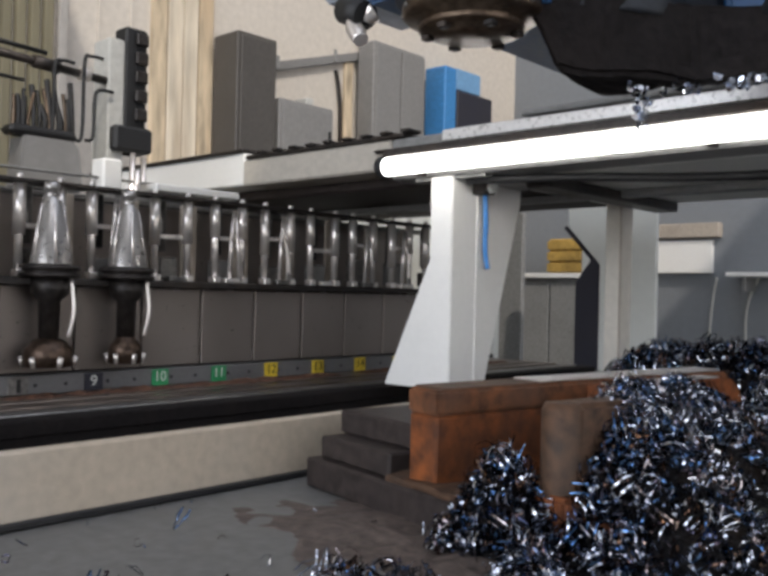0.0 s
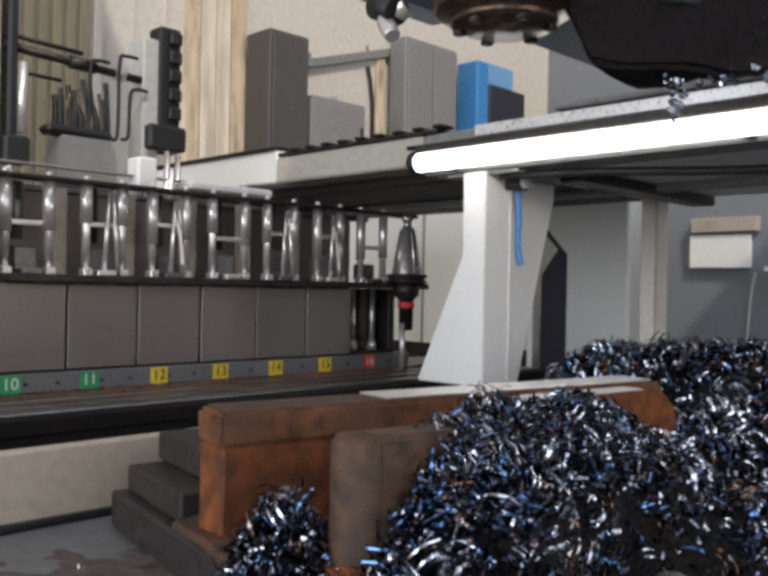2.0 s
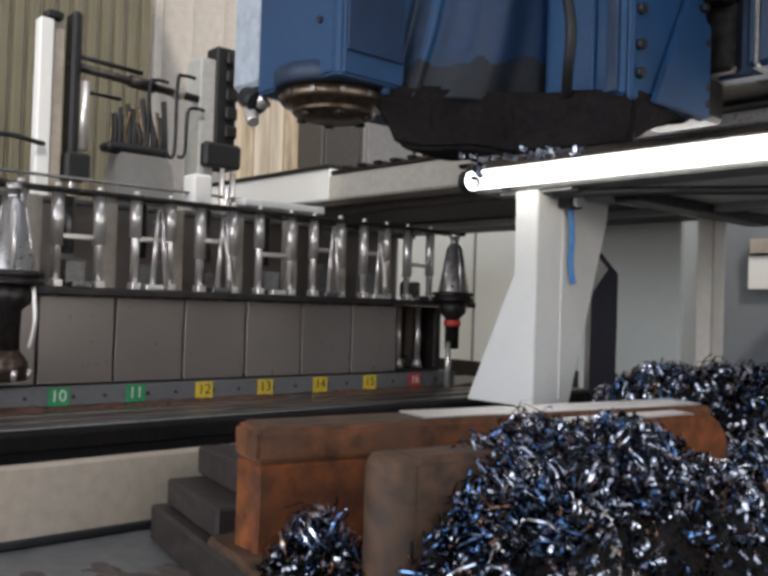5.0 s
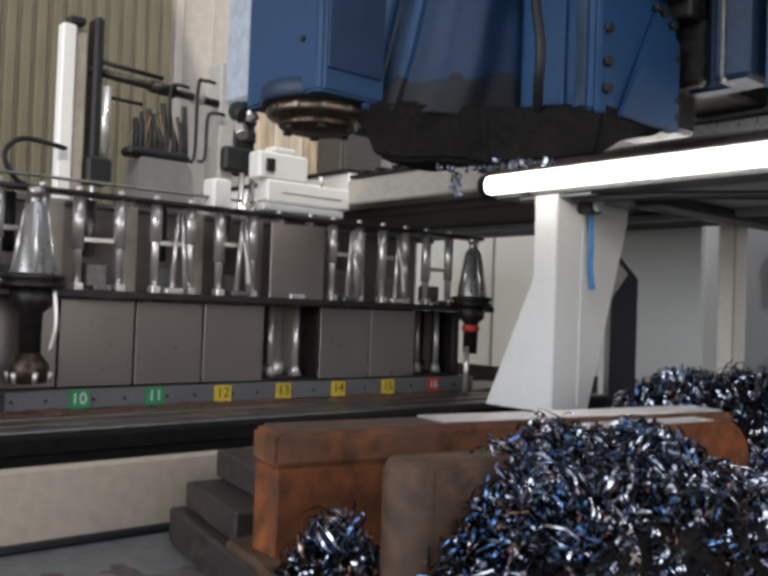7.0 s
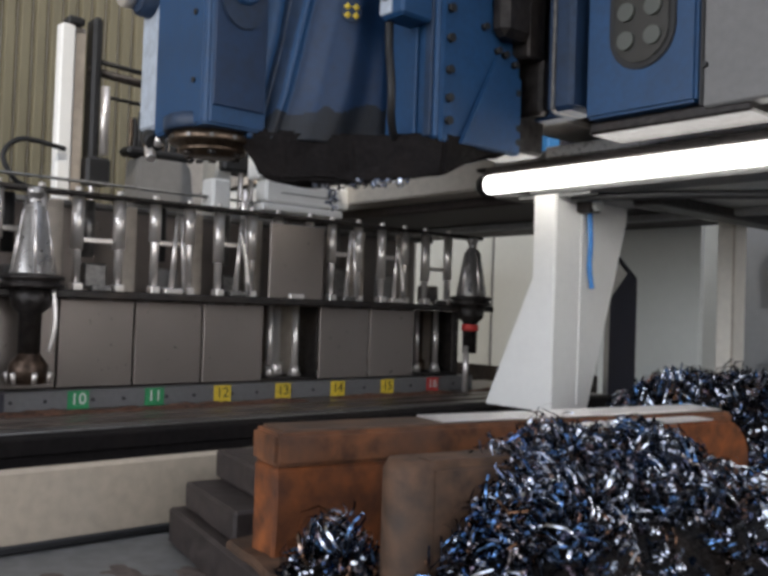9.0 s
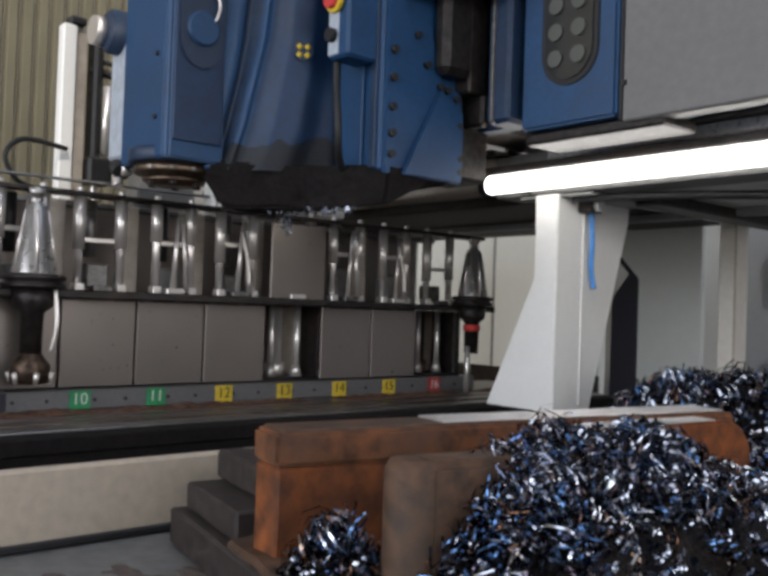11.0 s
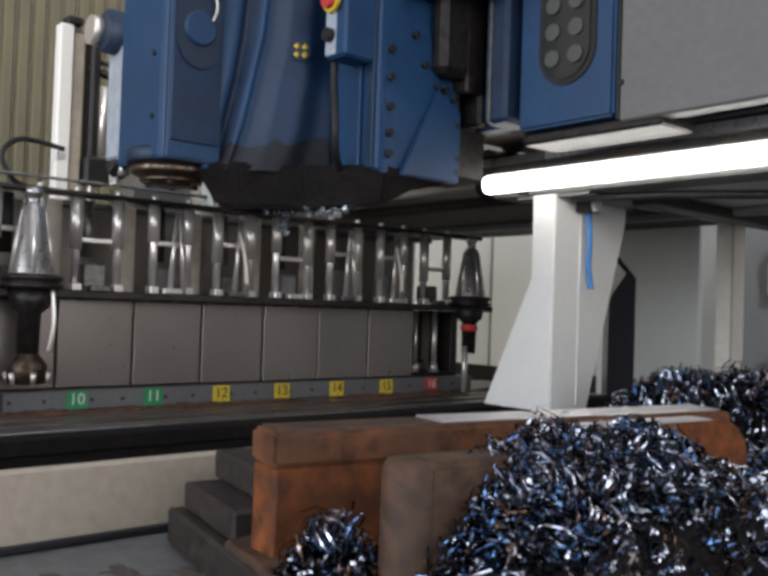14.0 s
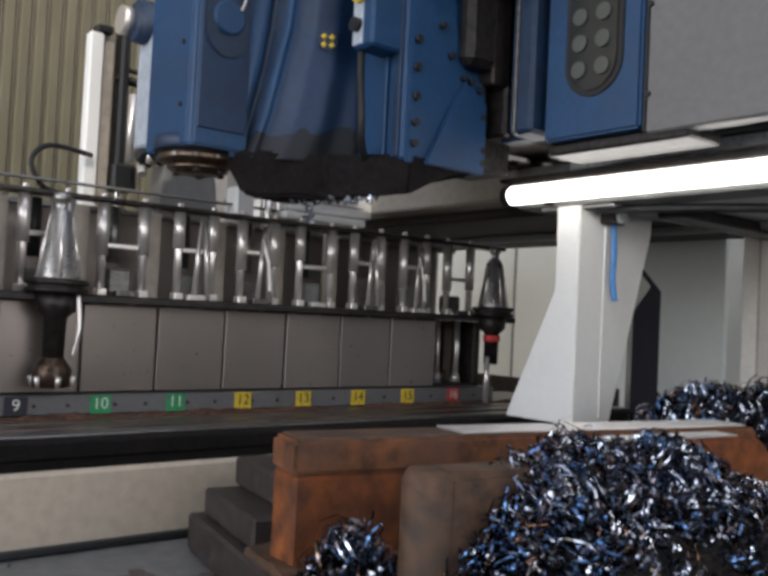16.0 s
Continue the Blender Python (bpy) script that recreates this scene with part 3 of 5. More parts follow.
def rack():
    k = thing("tool_rack", -2.7, 1.5, ZD, "long grey tool rack with chromed rods and dark covers", "tool rack")
    y0, y1 = SEAM - 9 * PITCH, 2.80
    part("base_strip", box(XR - 0.3, XR + 0.026, y0, y1 - 0.05, ZD + 0.001, E - 0.283, 0.004), "strip", k, "grey strip that carries the numbers")
    part("back_wall", box(XR - 0.32, XR - 0.3, y0, y1 - 0.12, ZD, E + 0.314, 0.003), "taupe", k)
    part("shelf", box(XR - 0.28, XR + 0.075, y0, y1 + 0.02, E - 0.003, E + 0.022, 0.004), "dark", k, "dark tool shelf")
    part("top_rail", box(XR - 0.05, XR + 0.02, y0, y1, E + 0.315, E + 0.329, 0.003), "dark", k)
    part("rear_rail", box(XR - 0.25, XR - 0.2, y0, y1 - 0.1, E + 0.302, E + 0.322, 0.003), "iron", k)
    part("inner_floor", box(XR - 0.29, XR - 0.02, y0, y1 - 0.1, E - 0.283, E - 0.27, 0.002), "dark", k)
    covers = {}
    rng = random.Random(4)
    for n in range(2, 17):
        a = SEAM + (n - 11) * PITCH
        mid = a + PITCH / 2
        if n < 16:
            cover = part("cover", box(XR - 0.012, XR, a + 0.004, a + PITCH - 0.004, E - 0.277, E - 0.006, 0.002), "taupe", k)
            covers[n] = cover
        part("rib", box(XR - 0.148, XR - 0.014, a - 0.003, a + 0.003, E - 0.268, E - 0.006, 0.001), "dark", k)
        # two chromed guide rods, with sleeves, and the gripper between them
        for s in (-1, 1):
            y = mid + s * 0.066 + rng.uniform(-0.006, 0.006)
            rodp = part("guide_rod", rod((XR - 0.012, y, E + 0.022), (XR - 0.012, y, E + 0.315), 0.014), "chrome", k)
            top = rng.uniform(0.1, 0.2)
            part("sleeve", rod((XR - 0.012, y, E + 0.312 - top), (XR - 0.012, y, E + 0.322), 0.019), "steel", rodp)
            part("nut", rod((XR - 0.012, y, E + 0.329), (XR - 0.012, y, E + 0.344), 0.011, seg=6), "steel", rodp)
            part("foot", box(XR - 0.028, XR + 0.012, y - 0.016, y + 0.016, E + 0.022, E + 0.045, 0.003), "steel", rodp)
        part("divider", box(XR - 0.1, XR - 0.09, a - 0.035, a + 0.035, E + 0.024, E + 0.307, 0.002), "tan", k, "tan sheet between the slots")
        h = rng.uniform(0.15, 0.2)
        part("crossbar", box(XR - 0.03, XR - 0.01, mid - 0.055, mid + 0.055, E + h, E + h + 0.016, 0.003), "steel", k)
        part("gripper", box(XR - 0.09, XR - 0.03, mid - 0.038, mid + 0.038, E + 0.03, E + rng.uniform(0.09, 0.15), 0.006), "cover_grey" if n % 2 else "iron", k)
        part("cylinder", rod((XR - 0.06, mid - 0.02, E + 0.13), (XR - 0.06, mid - 0.02, E + 0.31), 0.02), "black" if n % 2 else "iron", k)
        if n % 3 != 1:
            for s in (-0.026, 0.026):
                part("slim_arbor", rod((XR + 0.004, mid + 0.022 + s, E + 0.03), (XR - 0.004, mid + 0.022 + s * 0.25, E + 0.29), 0.010, 0.005), "chrome", k)
        if n % 3 == 0:
            part("lever", hose([(XR, mid + 0.01, E + 0.25), (XR + 0.005, mid + 0.035, E + 0.15), (XR, mid + 0.05, E + 0.03)], (0.004, 0.012)), "steel", k)
        part("bracket", box(XR - 0.0, XR + 0.03, mid - 0.035, mid + 0.03, E + 0.0225, E + 0.04, 0.003), "steel" if n % 2 else "iron", k)
        # inside of the slot under the shelf
        for s in (-0.06, 0.055):
            part("inner_post", rod((XR - 0.06, mid + s, E - 0.27), (XR - 0.06, mid + s, E - 0.004), 0.013), "steel", k)
            part("post_foot", rod((XR - 0.06, mid + s, E - 0.269), (XR - 0.06, mid + s, E - 0.225), 0.026, 0.013), "steel", k)
        part("pot", lathe(XR - 0.1, mid - 0.015, [(0.03, E - 0.268), (0.038, E - 0.26), (0.038, E - 0.22), (0.024, E - 0.215), (0.024, E - 0.01)], 16), "steel" if n == 13 else "bronze", k)
        # number plates
        for d in (-0.055, 0.045):
            part("screw", rod((XR + 0.024, mid + d + 0.04, E - 0.315), (XR + 0.029, mid + d + 0.04, E - 0.315), 0.006, seg=8), "black", k)
        if n >= 8:
            ink = "green" if n < 12 else "yellow" if n < 16 else "red"
            yl = 1.003 + 0.2503 * (n - 10)
            if n >= 10:
                plate = part("number_plate", box(XR + 0.026, XR + 0.03, yl - 0.036, yl + 0.03, E - 0.342, E - 0.285, 0.001), ink, k, ink + " number plate")
                number_on(str(n), yl - 0.003, "paper" if n < 12 or n == 16 else "ink", plate)
            else:
                plate = part("number_plate", box(XR + 0.026, XR + 0.03, yl - 0.036, yl + 0.03, E - 0.342, E - 0.285, 0.001), "navy" if n == 9 else "iron", k, "dark number plate" if n == 9 else "worn number plate")
                if n == 9:
                    number_on("9", yl - 0.003, "paper", plate)
                    continue
                part("bar", box(XR + 0.03, XR + 0.0312, yl - 0.008, yl + 0.004, E - 0.335, E - 0.293, 0), "ink", plate)
    part("end_post", rod((XR + 0.09, 2.635, ZD), (XR + 0.09, 2.635, E - 0.15), 0.012), "steel", k)
    part("inner_sheet", box(XR - 0.16, XR - 0.15, y0, 2.655, E - 0.269, E - 0.006, 0.002), "tan", k)
    part("end_frame", box(XR - 0.28, XR - 0.02, 2.66, 2.70, E - 0.27, E - 0.004, 0.004), "dark", k)
    return k, covers


tool_rack, COVERS = rack()
RIDING.append(tool_rack)


def milling_tool(y, cutter, label):
    x = XR + 0.085
    t = thing("milling_tool", x, y, E - 0.25, label, "cutting tool", "tools in the rack")
    part("taper", lathe(x, y, [(0.064, E + 0.062), (0.061, E + 0.07), (0.033, E + 0.25), (0.028, E + 0.255), (0.028, E + 0.262), (0.018, E + 0.264), (0.018, E + 0.29), (0.024, E + 0.292), (0.022, E + 0.315)], 28), "taper", t, "dark ground steel taper")
    # thin bright strips put upright highlights on the dark taper
    for a in range(5):
        c, s = math.cos(a * 1.256 - 0.2), math.sin(a * 1.256 - 0.2)
        part("highlight_strip", hose([(x + 0.061 * c, y + 0.061 * s, E + 0.066), (x + 0.032 * c, y + 0.032 * s, E + 0.248)], (0.007, 0.004), seg=6, steps=2), "chrome", t)
    part("flange", lathe(x, y, [(0.08, E + 0.022), (0.09, E + 0.026), (0.09, E + 0.034), (0.078, E + 0.038), (0.078, E + 0.044), (0.09, E + 0.048), (0.09, E + 0.058), (0.08, E + 0.062)], 28), "dark", t)
    part("shank", lathe(x, y, [(0.03, E - 0.18), (0.032, E - 0.05), (0.055, E - 0.03), (0.06, E + 0.022)], 20), "dark", t)
    if not cutter:
        part("marker_ring", lathe(x, y, [(0.034, E - 0.085), (0.037, E - 0.083), (0.037, E - 0.06), (0.034, E - 0.058)], 20), "red", t, "red marker ring")
    if cutter:
        body = part("cutter", lathe(x, y, [(0.03, E - 0.255), (cutter, E - 0.25), (cutter, E - 0.2), (cutter * 0.6, E - 0.17), (0.03, E - 0.165)], 22), "oiled", t, "brown oiled cutter body")
        for a in range(6):
            c, s = math.cos(a * 1.047), math.sin(a * 1.047)
            part("insert", rod((x + (cutter - 0.004) * c, y + (cutter - 0.004) * s, E - 0.25), (x + (cutter + 0.006) * c, y + (cutter + 0.006) * s, E - 0.22), 0.008, seg=6), "steel", body)
        part("coolant_pipe", hose([(x + 0.04, y + 0.05, E + 0.02), (x + 0.05, y + 0.055, E - 0.08), (x + 0.04, y + 0.045, E - 0.16)], 0.007), "steel", t)
    return t


for y, c, words in ((0.828, 0.055, "steel-taper milling cutter hanging in the tool rack"), (0.565, 0.075, "wide face-milling cutter on a steel taper in the rack"),
                    (0.30, 0.06, "steel-taper milling cutter hanging in the tool rack"), (2.66, 0.0, "bare steel-taper tool holder at the rack end")):
    RIDING.append(milling_tool(y, c, words))


# ---- workpieces ----
SET = Matrix.Translation((-1.659, 0.841, 0)) @ pose(0, 0, 0, 0, 0, -10.7)


def turned(bm):
    """From the axes of the work set-up, which stands askew on the table, to the place."""
    bmesh.ops.transform(bm, matrix=SET, verts=bm.verts)
    return bm


def mound(cx, cy, rx, ry, z, top):
    """A low uneven mound whose edge sinks into what it lies on."""
    bm = bmesh.new()
    bmesh.ops.create_grid(bm, x_segments=48, y_segments=36, size=1.0)
    for v in bm.verts:
        d = math.hypot(v.co.x, v.co.y) * (1.0 + 0.5 * noise.noise(v.co * 2.2) + 0.2 * noise.noise(v.co * 7.0))
        x, y = cx + rx * v.co.x, cy + ry * v.co.y
        n = noise.noise(Vector((x * 9, y * 9, 3))) + 0.5 * noise.noise(Vector((x * 30, y * 30, 1)))
        v.co = (x, y, z - 0.003 + top * max(0.0, 1.0 - d * d) * (0.7 + 0.4 * n) + (0.001 * n if d < 0.9 else -0.004))
    return bm


def workpieces():
    b = thing("steel_base_block", -1.4, 1.2, ZG, "stepped dark brown steel packing block on the table", "packing block")
    part("lower_step", turned(rough_up(box(0, 0.63, 0, 1.3, ZG + 0.002, E - 0.432, 0.006), 0.003, 9)), "brown", b)
    part("middle_step", turned(rough_up(box(0.035, 0.33, 0.024, 1.2, E - 0.431, E - 0.374, 0.005), 0.003, 9)), "brown", b)
    part("upper_step", turned(rough_up(box(0.022, 0.375, 0.091, 1.15, E - 0.373, E - 0.312, 0.006), 0.003, 9)), "brown", b)
    part("dirt_ridge", turned(rough_up(box(0.33, 0.60, 0.004, 0.12, E - 0.436, E - 0.418, 0.006), 0.008, 16)), "rust_top", b, "ridge of rust dust")
    part("brown_mound", turned(mound(0.47, -0.10, 0.36, 0.24, ZG, 0.022)), "dust", b, "low brown mound before the block")
    o = thing("rusted_workpiece", -1.2, 1.3, E - 0.42, "orange rusted heavy steel workpiece with rounded end", "workpiece")
    part("flange", turned(rough_up(box(0.385, 0.492, 0.03, 1.15, E - 0.268, E - 0.210, 0.007, seg=2), 0.003, 8)), "rust_flange", o)
    part("web", turned(rough_up(box(0.389, 0.487, 0.033, 1.14, E - 0.432, E - 0.270, 0.005, seg=1), 0.003, 8)), "rust", o)
    part("scale_top", turned(rough_up(box(0.39, 0.485, 0.045, 1.13, E - 0.213, E - 0.207, 0.003), 0.001, 8)), "rust_top", o, "dull brown mill-scale top")
    # strip added where the bracket's white reflection shows on the top
    part("glint_pad", turned(box(0.392, 0.483, 0.36, 1.12, E - 0.2065, E - 0.203, 0.001)), "polished", o, "bright polished strip added for the glint on the top")
    o2 = thing("rusted_round_block", -0.9, 1.1, ZG, "rusted steel block with a rounded nose among the swarf", "workpiece")
    part("body", turned(rough_up(box(0.722, 0.808, 0.12, 0.31, ZG + 0.002, E - 0.209, 0.012, seg=2), 0.003, 9)), "rust_top", o2)
    part("nose", turned(lathe(0.765, 0.122, [(0.036, ZG + 0.002), (0.042, E - 0.49), (0.042, E - 0.224), (0.035, E - 0.21), (0.0, E - 0.21)], 24)), "rust_top", o2)
    part("foot", turned(rough_up(box(0.712, 0.822, 0.072, 0.30, ZG + 0.001, E - 0.385, 0.01, seg=2), 0.004, 12)), "rust", o2, "orange rusted foot")
    o3 = thing("rusted_rail", -0.95, 1.6, ZG, "orange rusted rail with a rounded end in the swarf", "workpiece")
    face = [(1.25, E - 0.40), (1.25, E - 0.218)] + [(1.775 + 0.085 * math.sin(0.2618 * i), E - 0.303 + 0.085 * math.cos(0.2618 * i)) for i in range(7)] + [(1.86, E - 0.40)]
    bar = prism([(-0.985 + (y - 1.4) * 0.16, y, z) for y, z in face], (-0.085, 0.0136, 0), 0.006)
    part("rail", bar, "rust", o3)
    part("scale_top", prism([(-0.995, 1.27, E - 0.217), (-0.935, 1.74, E - 0.217), (-0.99, 1.75, E - 0.217), (-1.05, 1.28, E - 0.217)], (0, 0, 0.003)), "polished", o3, "bright machined top")
    for y in (1.3, 1.7):
        part("packer", box(-1.04, -0.975, y, y + 0.1, ZG + 0.002, E - 0.399, 0.006), "brown", o3)
    o4 = thing("rusted_side_bar", -0.75, 0.9, E - 0.46, "orange rusted low bar under the swarf", "workpiece")
    part("bar", rough_up(box(-0.80, -0.71, 0.78, 1.05, ZG + 0.002, E - 0.42, 0.012), 0.004, 9), "rust", o4)
    c = thing("clamp_block", -0.58, 1.17, ZG, "olive-grey round clamping block partly under swarf", "clamp")
    part("body", lathe(-0.58, 1.17, [(0.07, ZG + 0.002), (0.075, ZG + 0.01), (0.075, E - 0.445), (0.066, E - 0.436), (0.03, E - 0.434)], 28), "olive", c)
    part("clamp_bolt", rod((-0.58, 1.17, E - 0.44), (-0.58, 1.17, E - 0.415), 0.026, seg=6, r=0.003), "iron", c)
    p = thing("angle_plate", -2.0, 3.5, ZG, "light grey upright angle plate with chamfered opening", "angle plate")
    part("plate", prism([(-2.245, 3.45, ZG + 0.12), (-2.245, 3.45, E + 0.177), (-2.44, 3.45, E + 0.385), (-2.44, 3.45, E + 0.7), (-1.93, 3.45, E + 0.7), (-1.93, 3.45, ZG + 0.12)], (0, 0.03, 0), 0.003), "guard", p)
    part("edge_strip", prism([(-2.248, 3.452, ZG + 0.12), (-2.248, 3.452, E + 0.18), (-2.45, 3.452, E + 0.39), (-2.47, 3.452, E + 0.38), (-2.30, 3.452, E + 0.20), (-2.39, 3.452, E + 0.08), (-2.39, 3.452, ZG + 0.12)], (0, 0.03, 0), 0.002), "navy", p, "dark navy edge strip of the plate")
    part("foot", box(-2.35, -1.9, 3.3, 3.6, ZG + 0.002, ZG + 0.12, 0.008), "mid_grey", p)
    RIDING.extend([b, o, o2, o3, o4, c, p])


workpieces()


# ---- swarf ----
HEAPS = ((-0.99, 0.765, 0.085, 0.08, 0.195), (-0.56, 1.12, 0.11, 0.14, -0.13), (-0.93, 0.40, 0.16, 0.22, 0.03), (-0.80, 1.64, 0.12, 0.14, -0.05), (-0.42, 1.3, 0.22, 0.45, 0.06))
CREST = ((0.5, 0.72, 0.80, 0.86, 0.92, 1.0, 1.2, 1.38, 1.5, 1.6, 1.75, 1.95, 2.2, 2.6), (0.0, 0.02, 0.11, 0.22, 0.275, 0.295, 0.30, 0.30, 0.285, 0.21, 0.15, 0.2, 0.26, 0.1))
RIDGE = ((0.8, 0.9, 1.0, 1.1, 1.2, 1.3, 1.6), (-0.82, -0.84, -0.885, -0.92, -0.945, -0.95, -0.93))
BACK = ((-1.72, -1.6, -1.5, -1.2, -0.85, -0.4, 0.1), (0.0, 0.22, 0.315, 0.345, 0.365, 0.36, 0.2))


def heap(x, y):
    """Height of the swarf over the table: a near crest, small heaps before it and a bank behind the rails."""
    side = x - float(np.interp(y, *RIDGE))
    h = float(np.interp(y, *CREST)) * math.exp(-(side / (0.36 if side > 0 else 0.09)) ** 2)
    h += sum(a * math.exp(-((x - cx) / sx) ** 2 - ((y - cy) / sy) ** 2) for cx, cy, sx, sy, a in HEAPS)
    back = float(np.interp(x, *BACK)) * math.exp(-((y - 2.4) / (0.24 if y < 2.4 else 0.3)) ** 2)
    return min(max(h, back), 0.41) + 0.022 * noise.noise(Vector((x * 9, y * 9, 0))) - 0.012


def curl(rng, r, w, turns, rise):
    """One curled chip: points of a ribbon and its faces."""
    n = max(5, int(7 * turns))
    verts, faces = [], []
    for i in range(n + 1):
        a = 2 * math.pi * turns * i / n
        q = r * (1 - 0.25 * i / n)
        for s in (-0.5, 0.5):
            verts.append((q * math.cos(a), q * math.sin(a), rise * i / n + s * w))
    for i in range(n):
        faces.append((2 * i, 2 * i + 1, 2 * i + 3, 2 * i + 2))
    return np.array(verts), faces


def swarf():
    rng = random.Random(11)
    kinds = [curl(rng, 0.011, 0.0055, 1.3, 0.014), curl(rng, 0.015, 0.006, 0.9, 0.01), curl(rng, 0.022, 0.0055, 0.65, 0.01), curl(rng, 0.008, 0.008, 2.2, 0.034),
             curl(rng, 0.030, 0.0055, 0.5, 0.014), curl(rng, 0.012, 0.007, 0.6, 0.0), curl(rng, 0.022, 0.004, 1.2, 0.02), curl(rng, 0.030, 0.003, 1.5, 0.024)]
    root = thing("swarf_heap", -0.8, 1.4, ZG, "heap of curled blue-tempered steel chips on the table", "metal chips", kind="stuff")
    # bed of packed chips, coloured near-black for the shade between the curls
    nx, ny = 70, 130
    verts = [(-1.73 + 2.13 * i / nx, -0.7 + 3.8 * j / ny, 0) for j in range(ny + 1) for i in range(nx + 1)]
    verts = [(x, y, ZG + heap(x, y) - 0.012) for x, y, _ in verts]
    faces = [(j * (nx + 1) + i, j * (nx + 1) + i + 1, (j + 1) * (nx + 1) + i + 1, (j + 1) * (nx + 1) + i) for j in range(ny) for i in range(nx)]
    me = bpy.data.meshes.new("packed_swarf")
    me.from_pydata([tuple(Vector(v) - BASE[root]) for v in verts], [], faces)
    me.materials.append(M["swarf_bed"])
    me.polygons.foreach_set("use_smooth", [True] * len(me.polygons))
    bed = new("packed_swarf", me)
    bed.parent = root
    tagged(bed, "packed chips under the curls, near-black for the shade between", kind="stuff")
    allv, allf, count = [], [], 0
    made = 0
    while made < 21000:
        x, y = (rng.uniform(-1.1, -0.7), rng.uniform(0.62, 1.0)) if made % 8 == 0 else (rng.uniform(-1.7, 0.2), rng.uniform(-0.3, 2.75))
        h = heap(x, y)
        if h < 0.012 and rng.random() > 0.004:
            continue
        if (x > -0.35 or y > 2.5) and rng.random() < 0.6:
            continue
        if h < 0.19 and y > 0.9 and x > -0.82 and rng.random() < 0.7:
            continue
        made += 1
        large = rng.random() < 0.14
        v, f = kinds[rng.choice((6, 7, 7, 7) if large else (0, 0, 0, 1, 1, 2, 3, 3, 4, 5, 6))]
        k = rng.uniform(0.8, 1.3) if large else rng.uniform(0.5, 1.1)
        k *= (0.8 if y < 1.1 else 0.9 if y < 1.4 else 1.05) * (1.1 if large else 0.95)
        m = np.array(Euler((rng.uniform(0, 6.28), rng.uniform(0, 6.28), rng.uniform(0, 6.28))).to_matrix())
        z = ZG + max(h, 0.0) + rng.uniform(-0.012, 0.026)
        allv.append((v * k) @ m.T + np.array((x, y, z)) - np.array(BASE[root]))
        allf.extend([tuple(i + count for i in q) for q in f])
        count += len(v)
    me = bpy.data.meshes.new("curled_chips")
    me.from_pydata(np.concatenate(allv).tolist(), [], allf)
    me.materials.append(M["chips"])
    me.polygons.foreach_set("use_smooth", [True] * len(me.polygons))
    ob = new("curled_chips", me)
    ob.parent = root
    tagged(ob, "curled steel chips with blue, brown and bright faces", kind="stuff")
    return root


RIDING.append(swarf())


